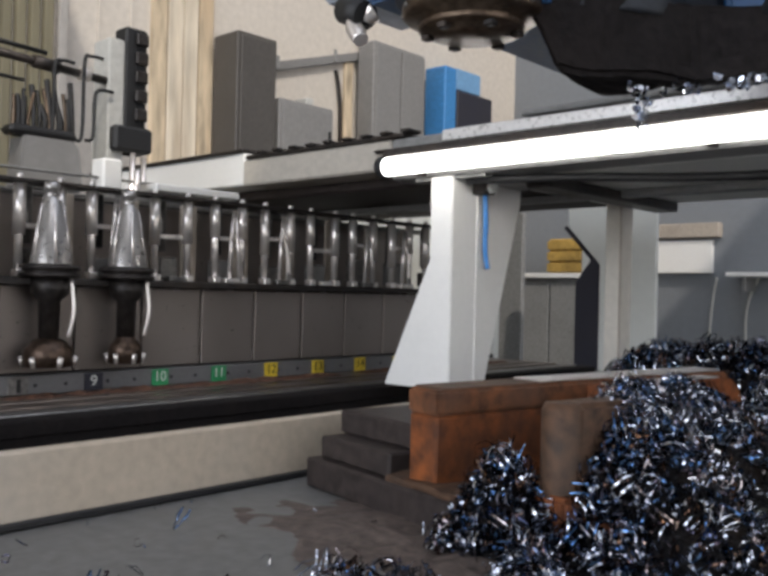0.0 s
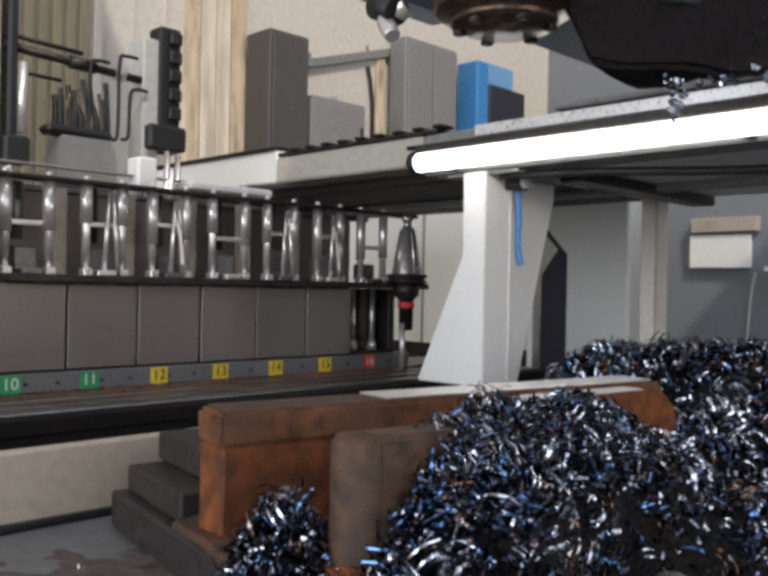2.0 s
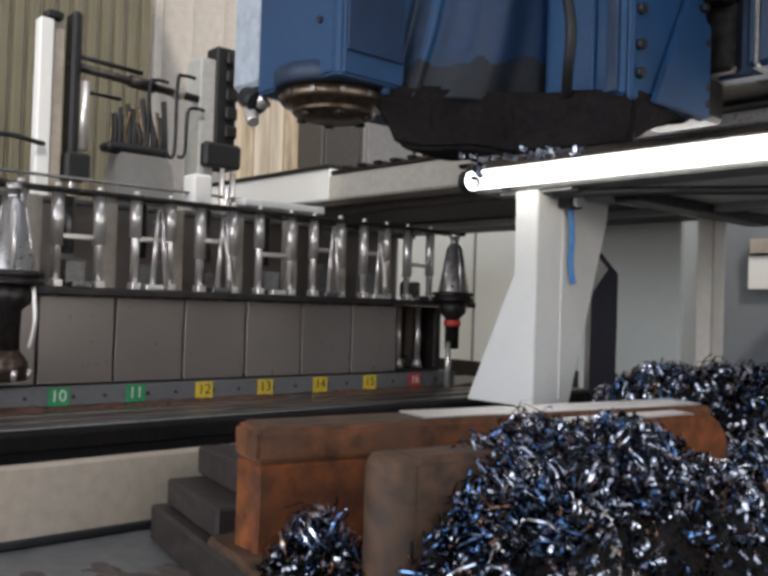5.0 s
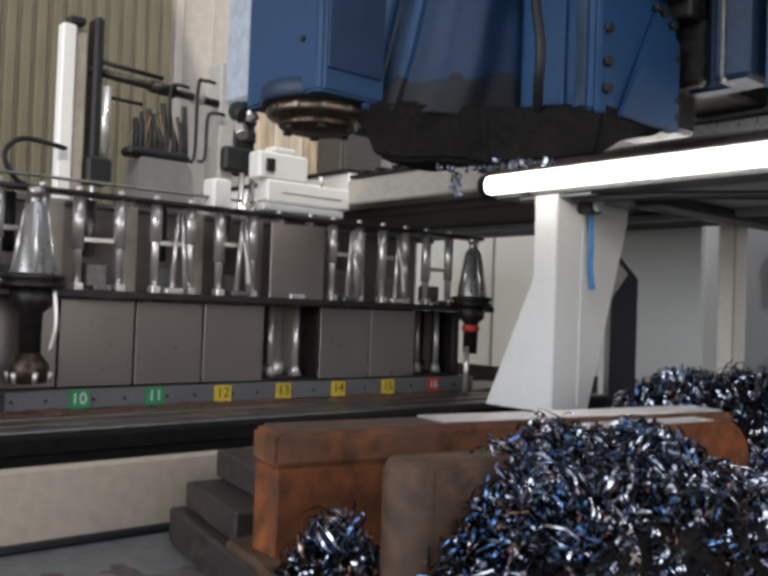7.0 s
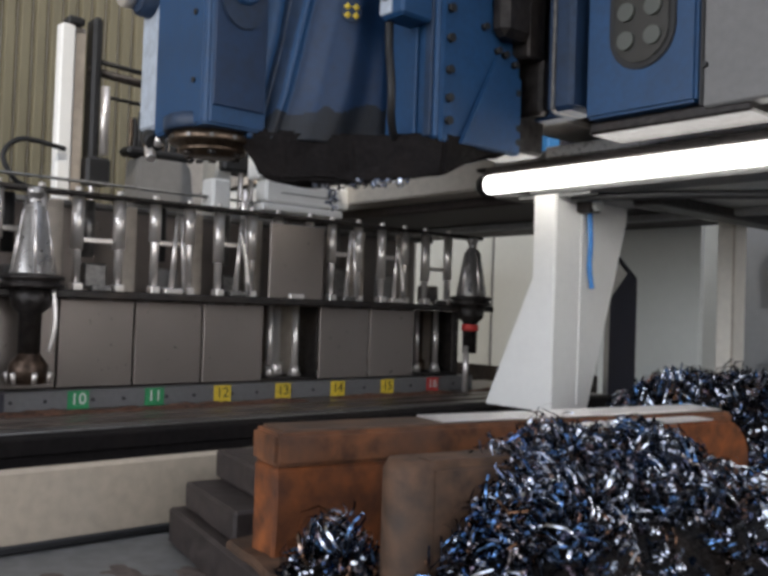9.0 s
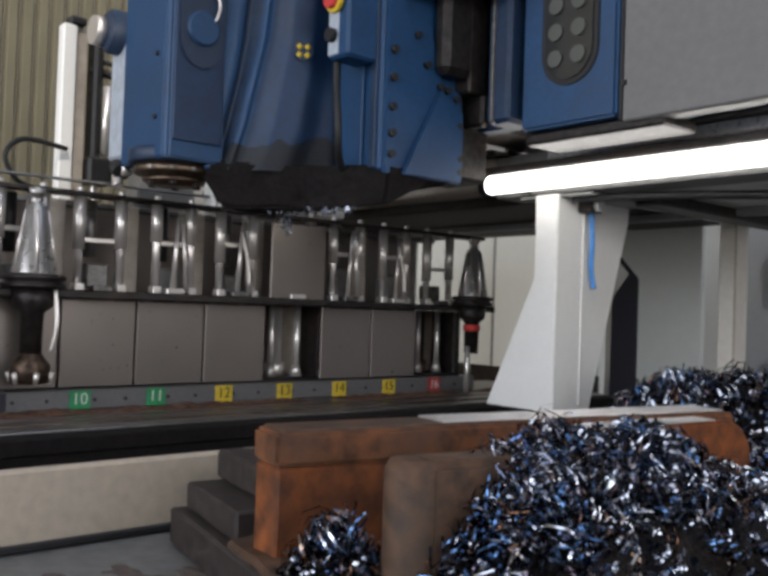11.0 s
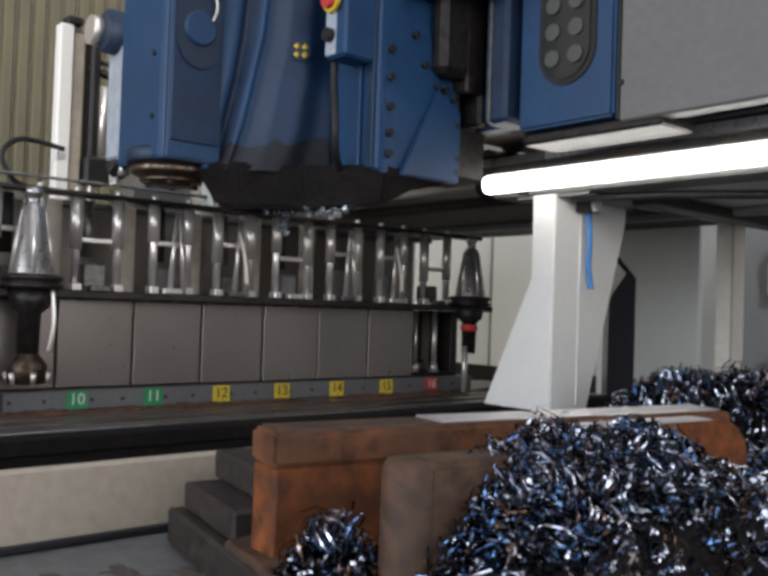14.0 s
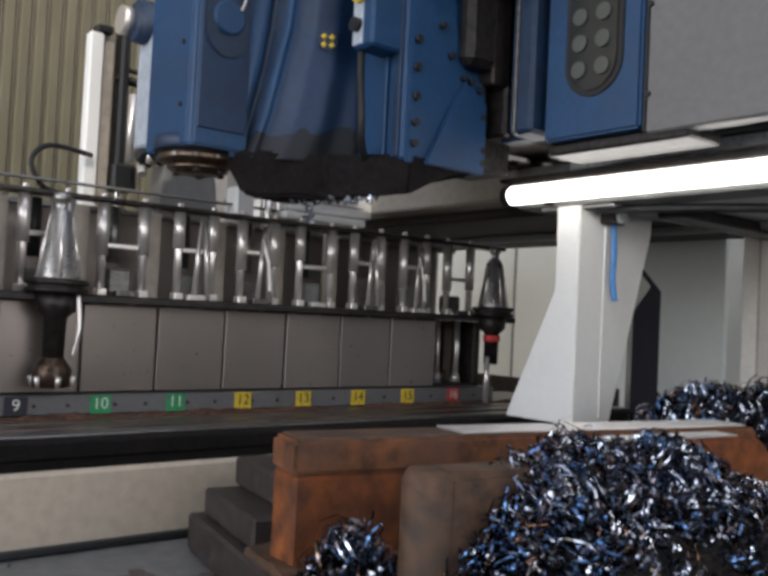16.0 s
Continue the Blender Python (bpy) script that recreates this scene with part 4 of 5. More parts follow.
# ---- tool changer posts behind the rack ----
def changer():
    e = E - 0.032  # level of the posts and hoses
    a = thing("lift_post", -3.1, 1.1, 0, "white lift post with black hose chain behind the rack", "lift post", "lift posts")
    part("post", box(-3.07, -3.02, 1.048, 1.10, 0, e + 1.0, 0.006), "white", a)
    part("post_cap", box(-3.075, -3.015, 1.07, 1.13, e + 1.001, e + 1.03, 0.006), "black", a)
    part("rail", box(-3.10, -3.04, 1.102, 1.145, e - 0.3, e + 1.0, 0.004), "tan", a)
    part("hose_chain", box(-3.1, -3.02, 1.165, 1.20, e + 0.45, e + 1.05, 0.01), "black", a)
    part("rod", rod((-3.04, 1.185, e + 0.2), (-3.04, 1.185, e + 0.62), 0.012), "chrome", a)
    part("cylinder", rod((-3.02, 1.215, e + 0.55), (-3.02, 1.215, e + 0.8), 0.016), "steel", a)
    part("valve", box(-3.08, -3.0, 1.15, 1.24, e + 0.44, e + 0.54, 0.01), "black", a)
    b = thing("lift_post", -3.1, 1.77, 0, "grey lift post with black hose chain behind the rack", "lift post", "lift posts")
    part("post", box(-3.16, -3.04, 1.69, 1.76, 0, e + 1.0, 0.006), "grey", b)
    part("chain_guide", box(-3.13, -3.04, 1.762, 1.86, e + 0.56, e + 1.06, 0.008), "black", b)
    part("rod", rod((-3.02, 1.79, e + 0.1), (-3.02, 1.79, e + 0.56), 0.012), "chrome", b)
    part("rod", rod((-3.03, 1.845, e + 0.1), (-3.03, 1.845, e + 0.55), 0.012), "chrome", b)
    part("valve", box(-3.12, -3.0, 1.70, 1.87, e + 0.56, e + 0.66, 0.012), "black", b)
    for i in range(5):
        part("chain_link", box(-3.035, -3.02, 1.80, 1.855, e + 0.69 + 0.075 * i, e + 0.74 + 0.075 * i, 0.006), "dark", b)
    c = thing("cross_tubes", -3.08, 1.45, e + 0.85, "pair of black and steel tubes between the lift posts", "tubes")
    part("tube", rod((-3.06, 1.16, e + 0.86), (-3.06, 1.69, e + 0.83), 0.016), "dark", c)
    part("tube", rod((-3.06, 1.16, e + 0.90), (-3.06, 1.45, e + 0.885), 0.009), "black", c)
    part("coupling", rod((-3.06, 1.4, e + 0.8465), (-3.06, 1.5, e + 0.841), 0.024), "dark", c)
    part("coupling", rod((-3.06, 1.58, e + 0.836), (-3.06, 1.62, e + 0.834), 0.024), "steel", c)
    part("branch", rod((-3.06, 1.16, e + 0.775), (-3.06, 1.37, e + 0.77), 0.007), "black", c)
    d = thing("valve_manifold", -3.05, 1.45, e + 0.4, "grey valve box with a bundle of black hoses", "valve box")
    part("box", prism([(-3.0, 1.335, e + 0.38), (-3.0, 1.575, e + 0.38), (-3.0, 1.56, e + 0.53), (-3.0, 1.54, e + 0.565), (-3.0, 1.35, e + 0.565)], (-0.12, 0, 0), 0.006), "panel_grey", d)
    part("stand", box(-3.1, -3.04, 1.42, 1.48, 0, e + 0.378, 0.004), "dark", d)
    rng = random.Random(8)
    for i in range(15):
        y = 1.315 + 0.0165 * i
        z = e + rng.uniform(0.68, 0.80)
        part("hose", hose([(-3.04, y, e + 0.56), (-3.03, y + rng.uniform(-0.008, 0.008), e + 0.63), (-3.03 - rng.uniform(0, 0.03), y + rng.uniform(-0.016, 0.016), z)], rng.uniform(0.007, 0.012)), "black" if i % 4 else "bronze", d)
    part("fitting", box(-3.09, -3.0, 1.30, 1.55, e + 0.566, e + 0.60, 0.012), "black", d)
    for y, top in ((1.46, 0.86), (1.575, 0.9), (1.62, 0.78)):
        part("pipe", hose([(-3.02, y - 0.03, e + 0.58), (-3.02, y, e + 0.6), (-3.02, y + 0.005, e + top - 0.03), (-3.02, y + 0.03, e + top), (-3.02, y + 0.08, e + top)], 0.007), "black", d)
    part("hose_loop", hose([(-3.0, 1.07, e + 0.55), (-2.98, 0.92, e + 0.56), (-2.98, 0.86, e + 0.5), (-2.98, 0.9, e + 0.42), (-3.0, 0.97, e + 0.40)], 0.009), "black", d)
    f = thing("white_guide_block", -2.95, 1.8, E + 0.36, "white sheet guide block with steel pins", "guide block")
    part("block", box(-2.99, -2.9, 1.60, 1.68, E + 0.36, E + 0.475, 0.008), "white", f)
    part("pin", rod((-2.9, 1.74, E + 0.3), (-2.9, 1.74, E + 0.44), 0.014), "chrome", f)
    part("plate", box(-3.0, -2.86, 1.80, 2.2, E + 0.37, E + 0.40, 0.006), "white", f)
    part("guide_rail", box(-2.96, -2.93, 0.1, 2.2, E + 0.4, E + 0.408, 0.002), "mid_grey", f)
    part("leg", box(-2.99, -2.95, 1.7, 1.98, 0, E + 0.368, 0.004), "mid_grey", f)
    # carriage that slides in along the rail
    v = thing("changer_carriage", -2.93, 2.0, E + 0.41, "white sheet-metal tool changer carriage on its rail", "tool changer")
    part("plate", box(-2.97, -2.885, 1.83, 2.25, E + 0.41, E + 0.50, 0.008), "white", v)
    part("head", box(-2.975, -2.89, 1.79, 2.03, E + 0.497, E + 0.61, 0.01), "white", v)
    part("cap", box(-2.97, -2.9, 1.86, 1.97, E + 0.612, E + 0.635, 0.006), "white", v)
    part("seam", box(-2.8845, -2.882, 1.9, 2.2, E + 0.448, E + 0.453, 0.001), "mid_grey", v)
    part("pin", rod((-2.9, 2.1, E + 0.495), (-2.9, 2.1, E + 0.54), 0.012), "chrome", v)
    part("clip", box(-2.889, -2.876, 1.82, 1.86, E + 0.53, E + 0.58, 0.003), "dark", v)
    return v


changer_carriage = changer()


# ---- milling head and saddle (places when the head stands at the rack, lowered) ----
def saddle():
    s = thing("beam_saddle", -1.48, 2.1, E + 0.55, "blue saddle slide on the crossbeam with dark oval window", "machine slide")
    bm = prism([(-1.65, 1.906, E + 0.53), (-1.325, 1.906, E + 0.53), (-1.325, 1.906, E + 1.6), (-1.65, 1.906, E + 1.6)], (0, 0.09, 0), 0.008)
    part("front_plate", bm, "blue", s)
    part("carriage", box(-1.7, -0.2, 2.0, 2.7, E + 0.57, E + 1.6, 0.01), "blue_dark", s)
    pts = [(0.098 * math.cos(math.pi * i / 12 + math.pi), 0.098 * math.sin(math.pi * i / 12 + math.pi)) for i in range(13)]
    out = [(-1.478 + u, 1.9, E + 0.735 + v) for u, v in pts] + [(-1.38, 1.9, E + 1.3), (-1.576, 1.9, E + 1.3)]
    part("window_rim", prism(out, (0, 0.012, 0), 0.003), "black", s)
    inn = [(-1.478 + u * 0.84, 1.894, E + 0.735 + v * 0.84) for u, v in pts] + [(-1.396, 1.894, E + 1.28), (-1.56, 1.894, E + 1.28)]
    part("window", prism(inn, (0, 0.012, 0), 0.002), "glass_dark", s, "dark oval window with round gauges")
    for i in range(4):
        for x in (-1.518, -1.44):
            part("gauge", rod((x, 1.896, E + 0.715 + 0.075 * i), (x, 1.886, E + 0.715 + 0.075 * i), 0.024, seg=18), "dial", s)
    part("side_cover", box(-1.32, 0.9, 1.925, 1.99, E + 0.515, E + 1.6, 0.006), "cover_grey", s, "grey sheet cover")
    part("cover_joint", box(-1.323, -1.315, 1.918, 1.93, E + 0.52, E + 1.6, 0.001), "black", s)
    for z in (0.62, 0.86):
        part("bolt", rod((-1.312, 1.926, E + z), (-1.312, 1.915, E + z), 0.008, seg=8), "black", s)
    part("wiper", box(-1.66, -1.2, 1.94, 2.1, E + 0.495, E + 0.528, 0.006), "dark", s)
    part("slide_rail", box(-1.735, -1.725, 1.86, 2.0, E + 0.56, E + 1.6, 0.003), "iron", s)
    part("left_panel", box(-1.86, -1.74, 1.94, 2.0, E + 0.56, E + 1.6, 0.006), "blue_dark", s)
    part("slide_column", box(-2.0, -1.80, 1.899, 2.4, E + 0.57, E + 1.6, 0.01), "dark", s)
    part("spindle_post", box(-1.76, -1.67, 1.87, 2.0, E + 0.56, E + 1.6, 0.012), "blue_dark", s)
    return s


def mill_head():
    h = thing("milling_unit", -1.9, 1.5, E + 0.35, "blue cast milling unit with greasy dark underside", "milling machine")
    # spindle housing
    part("spindle_housing", prism([(-2.49, 1.05, E + 0.40), (-2.215, 1.05, E + 0.40), (-2.2, 1.065, E + 0.40), (-2.2, 1.232, E + 0.40), (-2.29, 1.3, E + 0.40), (-2.49, 1.3, E + 0.40)], (0, 0, 1.0), 0.006), "blue", h)
    # the plate's pale colour carries the sunlight that falls on it
    part("side_plate", box(-2.615, -2.495, 1.06, 1.28, E + 0.43, E + 0.80, 0.01), "pale_blue", h, "side plate in pale grey-blue for the light on it")
    part("motor", rod((-2.56, 1.02, E + 0.825), (-2.56, 1.2, E + 0.825), 0.068, seg=24, r=0.01), "blue_dark", h, "dark blue round motor")
    part("motor_flange", rod((-2.60, 0.99, E + 0.83), (-2.60, 1.02, E + 0.83), 0.045, seg=18), "steel", h)
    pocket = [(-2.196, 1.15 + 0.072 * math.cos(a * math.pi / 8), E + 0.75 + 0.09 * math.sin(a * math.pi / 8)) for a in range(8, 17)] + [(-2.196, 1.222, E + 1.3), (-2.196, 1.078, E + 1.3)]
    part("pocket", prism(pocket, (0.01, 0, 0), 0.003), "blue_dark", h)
    # added plate whose darker blue paints the shade on the housing's right face
    part("shaded_cover", box(-2.2005, -2.194, 1.072, 1.228, E + 0.45, E + 1.38, 0.003), "blue_mid", h, "blue plate darkened for the housing's shaded side")
    part("pocket_disc", rod((-2.2, 1.15, E + 0.775), (-2.175, 1.15, E + 0.775), 0.05, seg=20, r=0.005), "blue", h)
    part("pocket_pipe", hose([(-2.17, 1.18, E + 0.80), (-2.165, 1.19, E + 0.85), (-2.17, 1.16, E + 0.93), (-2.17, 1.15, E + 1.0)], 0.004), "steel", h)
    for y, z in ((1.06, 0.7), (1.06, 0.52)):
        part("screw", rod((-2.26, 1.052, E + z), (-2.26, 1.044, E + z), 0.008, seg=8), "black", h)
    # spindle nose
    x, y = -2.34, 1.155
    nose = part("spindle_nose", lathe(x, y, [(0.000, E + 0.340), (0.065, E + 0.340), (0.067, E + 0.345), (0.086, E + 0.347), (0.091, E + 0.350), (0.091, E + 0.355), (0.087, E + 0.357), (0.091, E + 0.358), (0.093, E + 0.365), (0.113, E + 0.368), (0.119, E + 0.373), (0.119, E + 0.389), (0.112, E + 0.394), (0.112, E + 0.402)], 40), "bronze", h, "brown oiled steel spindle nose")
    part("collar", lathe(x, y, [(0.130, E + 0.398), (0.134, E + 0.402), (0.134, E + 0.435), (0.128, E + 0.44)], 36), "blue_dark", h)
    for i in range(12):
        c, s = math.cos(i * 0.5236), math.sin(i * 0.5236)
        part("bolt", rod((x + 0.117 * c, y + 0.117 * s, E + 0.381), (x + 0.122 * c, y + 0.122 * s, E + 0.381), 0.006, seg=8), "iron", nose)
        if i % 2:
            part("drive_key", box(x + 0.076 * c - 0.009, x + 0.076 * c + 0.009, y + 0.076 * s - 0.009, y + 0.076 * s + 0.009, E + 0.337, E + 0.348, 0.002), "dark", nose)
    part("nozzle", hose([(-2.50, 1.08, E + 0.40), (-2.525, 1.06, E + 0.375), (-2.50, 1.05, E + 0.34)], (0.022, 0.014)), "steel", h, "bright coolant nozzle")
    part("nozzle_body", rod((-2.56, 1.07, E + 0.41), (-2.50, 1.06, E + 0.385), 0.025), "black", h)
    # swivel casting: upright body with a swept rim and groove on its face
    part("swivel_casting", prism([(-2.25, 1.225, E + 0.372), (-2.11, 1.54, E + 0.372), (-2.12, 1.7, E + 0.372), (-2.42, 1.7, E + 0.372), (-2.42, 1.302, E + 0.372)], (0, 0, 1.0), 0.01), "blue", h, "blue swivel casting")
    heights = (0.33, 0.41, 0.52, 0.67, 0.78, 0.90, 1.35)
    groove = (1.208, 1.227, 1.247, 1.275, 1.288, 1.297, 1.31)
    ridge = (1.238, 1.257, 1.285, 1.312, 1.332, 1.342, 1.36)
    border = (1.40, 1.45, 1.485, 1.505, 1.512, 1.512, 1.52)
    made = bmesh.new()
    rows = []
    for j in range(141):
        z = 0.385 + 0.91 * j / 140
        g, r, b = (float(np.interp(z, heights, c)) for c in (groove, ridge, border))
        across = (1.19, g - 0.03, g - 0.014, g, r - 0.014, r, r + 0.014, r + 0.03, 0.6 * r + 0.4 * b, 0.25 * r + 0.75 * b, b, 1.57)
        proud = (0.0, 0.006, 0.0, -0.026, 0.004, 0.018, 0.006, 0.004, 0.036, 0.034, 0.0, -0.02)
        ys = np.concatenate([np.linspace(a, c, n, endpoint=False) for a, c, n in ((1.19, g - 0.012, 24), (g - 0.012, r - 0.012, 20), (r - 0.012, r + 0.018, 18), (r + 0.018, 1.57, 56))] + [[1.57]])
        ds = np.convolve(np.pad(np.interp(ys, across, proud), 4, "edge"), (0.04, 0.08, 0.12, 0.16, 0.2, 0.16, 0.12, 0.08, 0.04), "valid")
        rows.append([made.verts.new(((-2.517 + 0.419 * y) / 0.908 + 0.908 * d, y - 0.419 * d, E + z)) for y, d in zip(ys, ds)])
    for p0, p1 in zip(rows, rows[1:]):
        for i in range(118):
            face = made.faces.new((p0[i], p0[i + 1], p1[i + 1], p1[i]))
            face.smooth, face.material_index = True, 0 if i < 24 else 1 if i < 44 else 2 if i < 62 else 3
            # lower faces go black: grease, with the casting's shade painted in
            at = p0[i].co
            if i > 16 and at.z - E < 0.415 + 0.06 * min(1.0, (i - 16) / 28) + 0.09 * noise.noise(at * 6.0) + 0.035 * noise.noise(at * 26.0):
                face.material_index = 4
    rim = [e for e in made.edges if e.is_boundary]
    more = bmesh.ops.extrude_edge_only(made, edges=rim)
    bmesh.ops.translate(made, verts=[v for v in more["geom"] if isinstance(v, bmesh.types.BMVert)], vec=(-0.06, 0.03, 0))
    # darker bands paint the casting's shade, along with oil and dirt
    for k, (name, mat, words) in enumerate((("swept_rim", "blue", ""), ("rim_groove", "blue_dark", "groove along the ridge, dark with dirt and painted shade"), ("swept_ridge", "blue", ""),
                                            ("swept_face", "blue_mid", "swept blue casting face, darker with oil and painted shade"),
                                            ("grease_shade_patch", "grease", "patch of black grease and dirt with shade painted in"))):
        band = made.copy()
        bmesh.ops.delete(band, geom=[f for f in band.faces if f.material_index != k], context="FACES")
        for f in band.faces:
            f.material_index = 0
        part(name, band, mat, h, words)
    made.free()
    em = part("emblem", rod((-2.095, 1.428, E + 0.748), (-2.0705, 1.417, E + 0.748), 0.03, seg=18), "blue_dark", h, "small dark round plate")
    for dy, dz in ((-0.011, 0.012), (0.011, 0.012), (-0.011, -0.012), (0.011, -0.012)):
        part("emblem_mark", rod((-2.074 + 0.461 * dy, 1.4185 + dy, E + 0.748 + dz), (-2.068 + 0.461 * dy, 1.416 + dy, E + 0.748 + dz), 0.010, seg=4), "yellow", em, "yellow square mark")
    # block with bolts
    part("front_block", box(-2.07, -1.86, 1.545, 1.86, E + 0.392, E + 1.35, 0.008), "blue", h)
    cheek = [(-1.858, 1.55, E + 0.385), (-1.858, 1.856, E + 0.385), (-1.858, 1.856, E + 0.66), (-1.858, 1.77, E + 0.69), (-1.858, 1.72, E + 0.84), (-1.858, 1.62, E + 0.86), (-1.858, 1.60, E + 1.35), (-1.858, 1.55, E + 1.35)]
    part("side_plate", prism(cheek, (0.014, 0, 0), 0.004), "blue", h, "blue side plate with bolts")
    part("sloping_face", prism([(-1.842, 1.61, E + 0.385), (-1.842, 1.85, E + 0.385), (-1.842, 1.85, E + 0.60), (-1.842, 1.75, E + 0.655)], (0.014, 0, 0), 0.004), "blue", h, "sloping blue cheek")
    part("strip", box(-1.9, -1.872, 1.535, 1.547, E + 0.40, E + 1.2, 0.003), "blue_dark", h)
    part("front_cover", box(-2.05, -1.93, 1.532, 1.546, E + 0.40, E + 0.74, 0.004), "blue", h)
    for z in (0.44, 0.50, 0.575, 0.66, 0.74):
        part("bolt", rod((-1.843, 1.572, E + z), (-1.83, 1.572, E + z), 0.012, seg=8), "black", h)
    for y2, z in ((1.66, 0.80), (1.70, 0.72), (1.755, 0.665), (1.785, 0.66), (1.825, 0.64), (1.835, 0.56), (1.838, 0.46), (1.838, 0.42)):
        part("bolt", rod((-1.843, y2, E + z), (-1.826, y2, E + z), 0.010, seg=8), "black", h)
    # dark colour paints the shaded gap between unit and saddle
    part("rear_block", box(-2.06, -1.88, 1.862, 2.02, E + 0.41, E + 1.3, 0.01), "dark", h, "rear of the block, dark for the shade in the gap")
    part("switch_box", box(-1.965, -1.875, 1.43, 1.54, E + 0.70, E + 1.1, 0.008), "blue", h, "blue switch box")
    part("switch_plate", box(-1.96, -1.915, 1.424, 1.431, E + 0.71, E + 1.08, 0.002), "pale_blue", h, "pale switch plate")
    part("knob", rod((-1.935, 1.424, E + 0.765), (-1.935, 1.405, E + 0.765), 0.02, seg=16), "black", h)
    part("button", rod((-1.925, 1.422, E + 0.86), (-1.925, 1.395, E + 0.86), 0.024, seg=16), "red", h, "red stop button on a yellow ring")
    part("button_ring", rod((-1.925, 1.424, E + 0.86), (-1.925, 1.41, E + 0.86), 0.034, seg=18), "yellow", h)
    part("hose", hose([(-1.955, 1.455, E + 0.70), (-1.945, 1.45, E + 0.62), (-1.92, 1.44, E + 0.52), (-1.94, 1.46, E + 0.44), (-1.99, 1.52, E + 0.385)], 0.0115), "black", h)
    part("arm", box(-1.855, -1.79, 1.73, 1.85, E + 0.70, E + 0.98, 0.02), "dark", h, "brown oily slide end")
    part("upper_arm", rod((-1.86, 1.62, E + 0.97), (-1.6, 1.91, E + 1.0), 0.06, seg=24), "blue", h)
    part("slide_plate", box(-1.87, -1.80, 1.84, 1.93, E + 0.66, E + 1.33, 0.006), "dark", h, "dark oily slide plate against the saddle")
    # greasy underside
    bm = prism([(-2.25, 1.185, E + 0.278), (-2.16, 1.27, E + 0.278), (-2.07, 1.43, E + 0.278), (-1.95, 1.51, E + 0.278), (-1.84, 1.57, E + 0.278), (-1.84, 1.82, E + 0.278), (-2.3, 1.8, E + 0.278)], (0, 0, 0.135), 0.01)
    bmesh.ops.triangulate(bm, faces=bm.faces[:])
    bmesh.ops.subdivide_edges(bm, edges=bm.edges[:], cuts=11, use_grid_fill=True)
    for v in bm.verts:
        low = max(0.0, 1 - (v.co.z - E - 0.273) / 0.1)
        v.co.x += (-2.06 - v.co.x) * 0.12 * low
        v.co.y += (1.58 - v.co.y) * 0.12 * low
        end = min(1.0, max(0.0, (v.co.y - 0.25 * (v.co.x + 2.0) - 1.5) / 0.22))
        v.co.z += (E + 0.408 - v.co.z) * 0.72 * end
        v.co += noise.noise_vector(v.co * 11) * 0.010 + noise.noise_vector(v.co * 50) * 0.003
    part("underside", bm, "grime_shade", h, "dark greasy underside hung with chips")
    # chips caught under the head
    rng = random.Random(5)
    for i in range(36):
        k = rng.random()
        px, py = -2.16 + 0.22 * k, 1.36 + 0.1 * k + rng.uniform(0, 0.08)
        if i > 25:
            px, py = -2.17 + rng.uniform(-0.016, 0.016), 1.45 + rng.uniform(-0.016, 0.016)
        skin = 0.278 + 0.094 * min(1.0, max(0.0, (py - 0.25 * (px + 2.0) - 1.5) / 0.22))
        v, f = curl(rng, rng.uniform(0.007, 0.014), 0.009, rng.uniform(0.5, 1.2), 0.01)
        bm = bmesh.new()
        m = Matrix.Translation((px, py, E + skin - (0.006 * (i - 25) if i > 25 else rng.uniform(-0.004, 0.008)))) @ Euler((rng.uniform(0, 6), rng.uniform(0, 6), rng.uniform(0, 6))).to_matrix().to_4x4()
        vs = [bm.verts.new(m @ Vector(q)) for q in v]
        for q in f:
            bm.faces.new([vs[j] for j in q])
        part("caught_chip", bm, "chips", h)
    return h


beam_saddle, milling_head = saddle(), mill_head()


# ---- what moves ----
TABLE = [(0, 0.669), (0.5, 0.508), (1.0, 0.352), (1.5, 0.180), (2.0, 0.026), (2.25, 0.0), (16, 0.0)]
ACROSS = [(0, 1.462), (3.2, 1.462), (3.5, 1.37), (4.0, 1.201), (4.5, 1.028), (5.0, 0.857), (5.3, 0.765), (5.7, 0.725), (7.1, 0.725), (7.5, 0.705),
          (8.0, 0.614), (8.5, 0.432), (9.0, 0.234), (9.4, 0.09), (9.8, 0.0), (16, 0.0)]
LIFT = [(0, 0.096), (3.2, 0.096), (3.5, 0.084), (4.0, 0.067), (4.5, 0.062), (5.0, 0.062), (9.2, 0.06), (9.9, 0.058), (10.9, 0.0), (14.05, 0.0), (14.5, 0.05), (14.9, 0.058), (16, 0.058)]
COVER = [(0, 0.0), (5.6, 0.0), (6.7, 0.30), (12.85, 0.30), (13.2, 0.20), (13.6, 0.072), (13.85, 0.0), (16, 0.0)]


def between(rows, t):
    for (t0, a), (t1, b) in zip(rows, rows[1:]):
        if t0 <= t <= t1:
            return a + (b - a) * (t - t0) / (t1 - t0)
    return rows[-1][1]


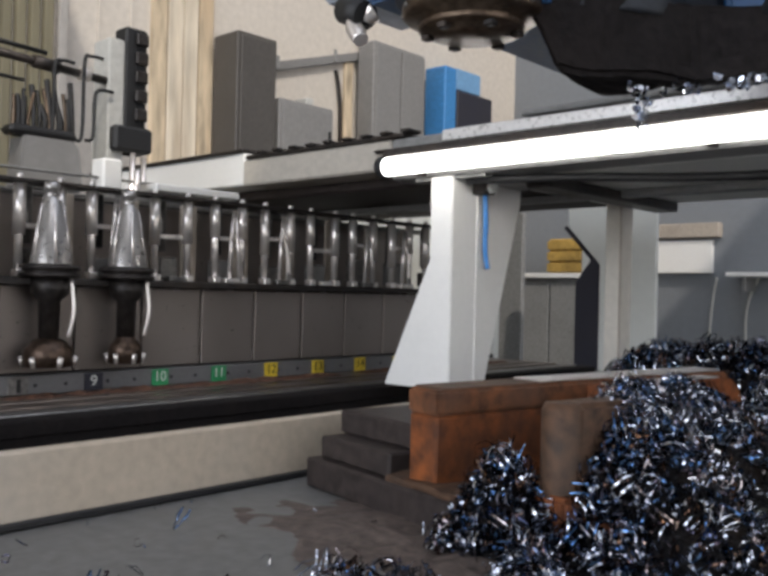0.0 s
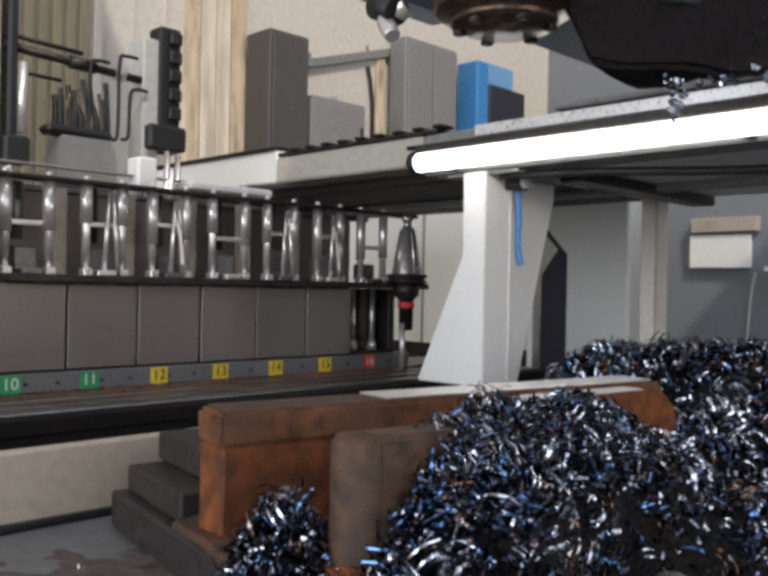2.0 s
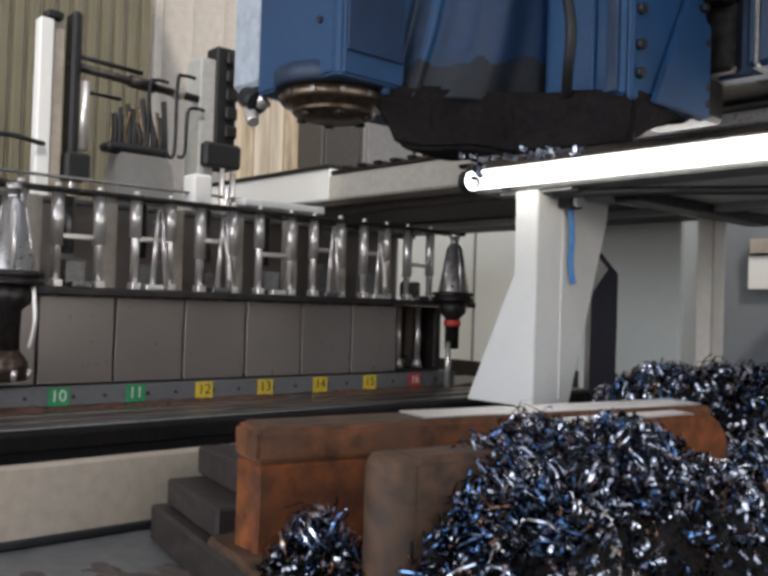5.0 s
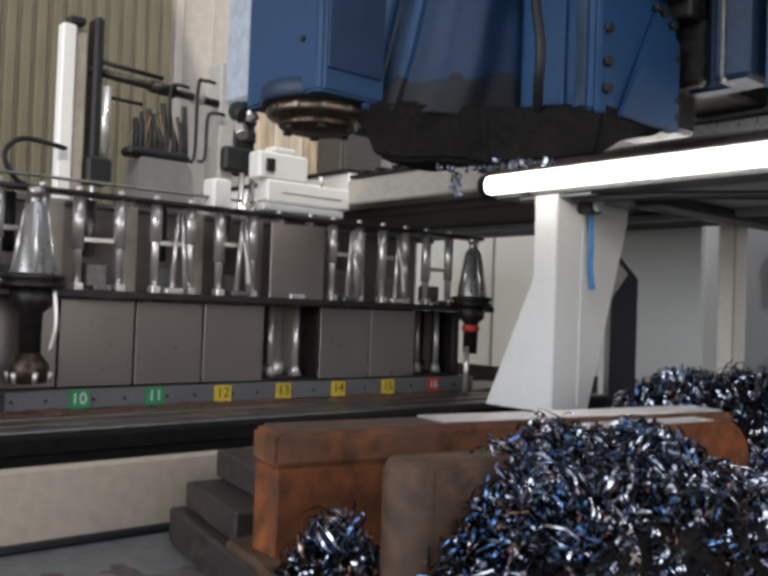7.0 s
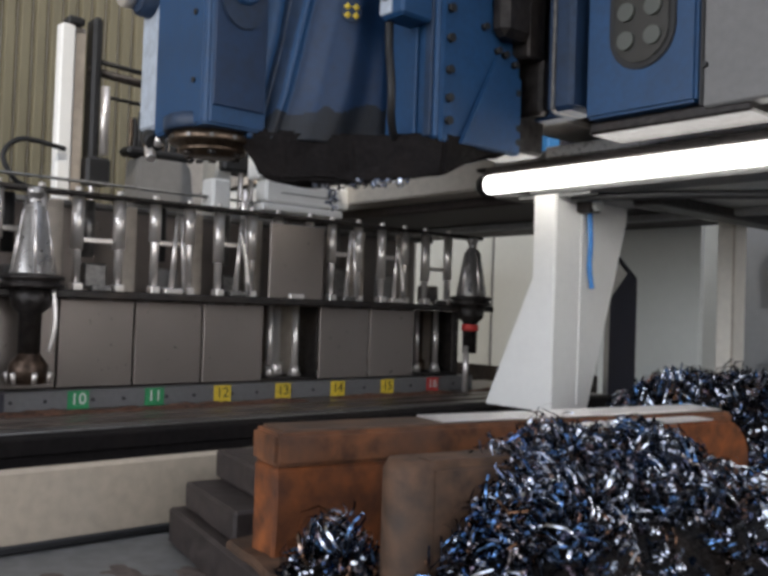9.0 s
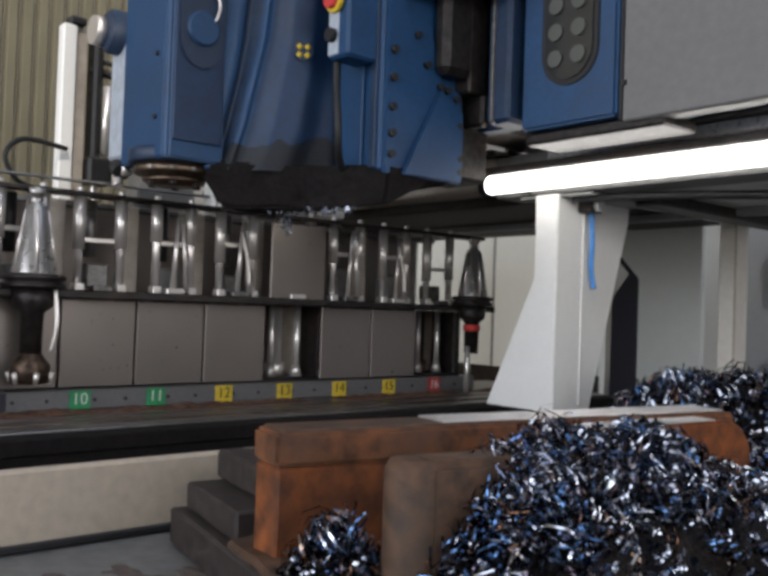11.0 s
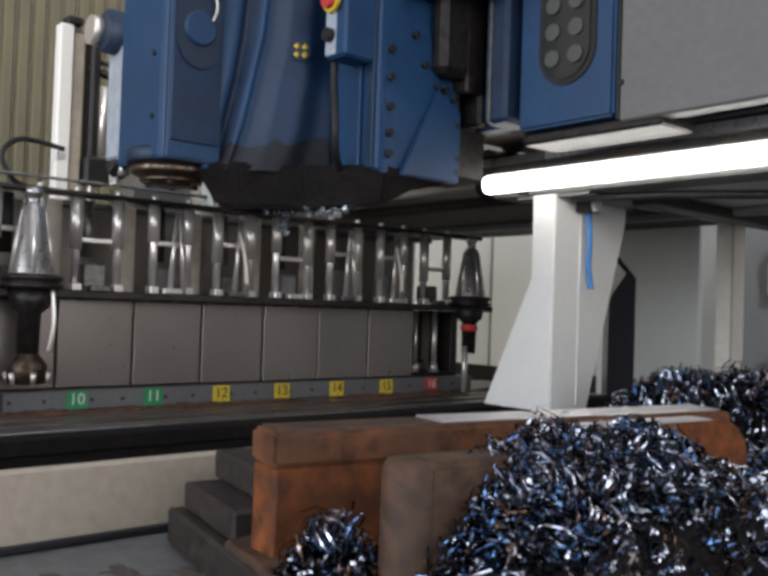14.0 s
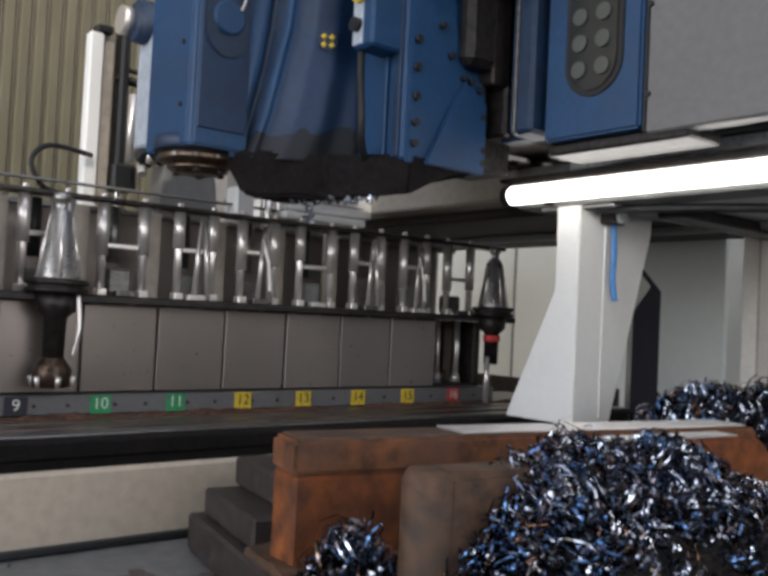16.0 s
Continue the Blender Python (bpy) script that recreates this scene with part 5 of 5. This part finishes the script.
def motions():
    for ob in RIDING:
        b = BASE[ob]
        walk(ob, [(t, pose(b.x, b.y + d, b.z)) for t, d in TABLE])
    b = BASE[beam_saddle]
    walk(beam_saddle, [(t, pose(b.x + d, b.y, b.z)) for t, d in ACROSS])
    b = BASE[milling_head]
    times = sorted({t for t, _ in ACROSS} | {t for t, _ in LIFT})
    walk(milling_head, [(t, pose(b.x + between(ACROSS, t), b.y, b.z + between(LIFT, t))) for t in times])
    b = BASE[changer_carriage]
    walk(changer_carriage, [(t, pose(b.x, b.y + d, b.z)) for t, d in ((0, -1.6), (5.5, -1.6), (7.0, 0.0), (16, 0.0))])
    walk(COVERS[13], [(t, pose(0.018 if d else 0.003, 0, d)) for t, d in COVER])


motions()
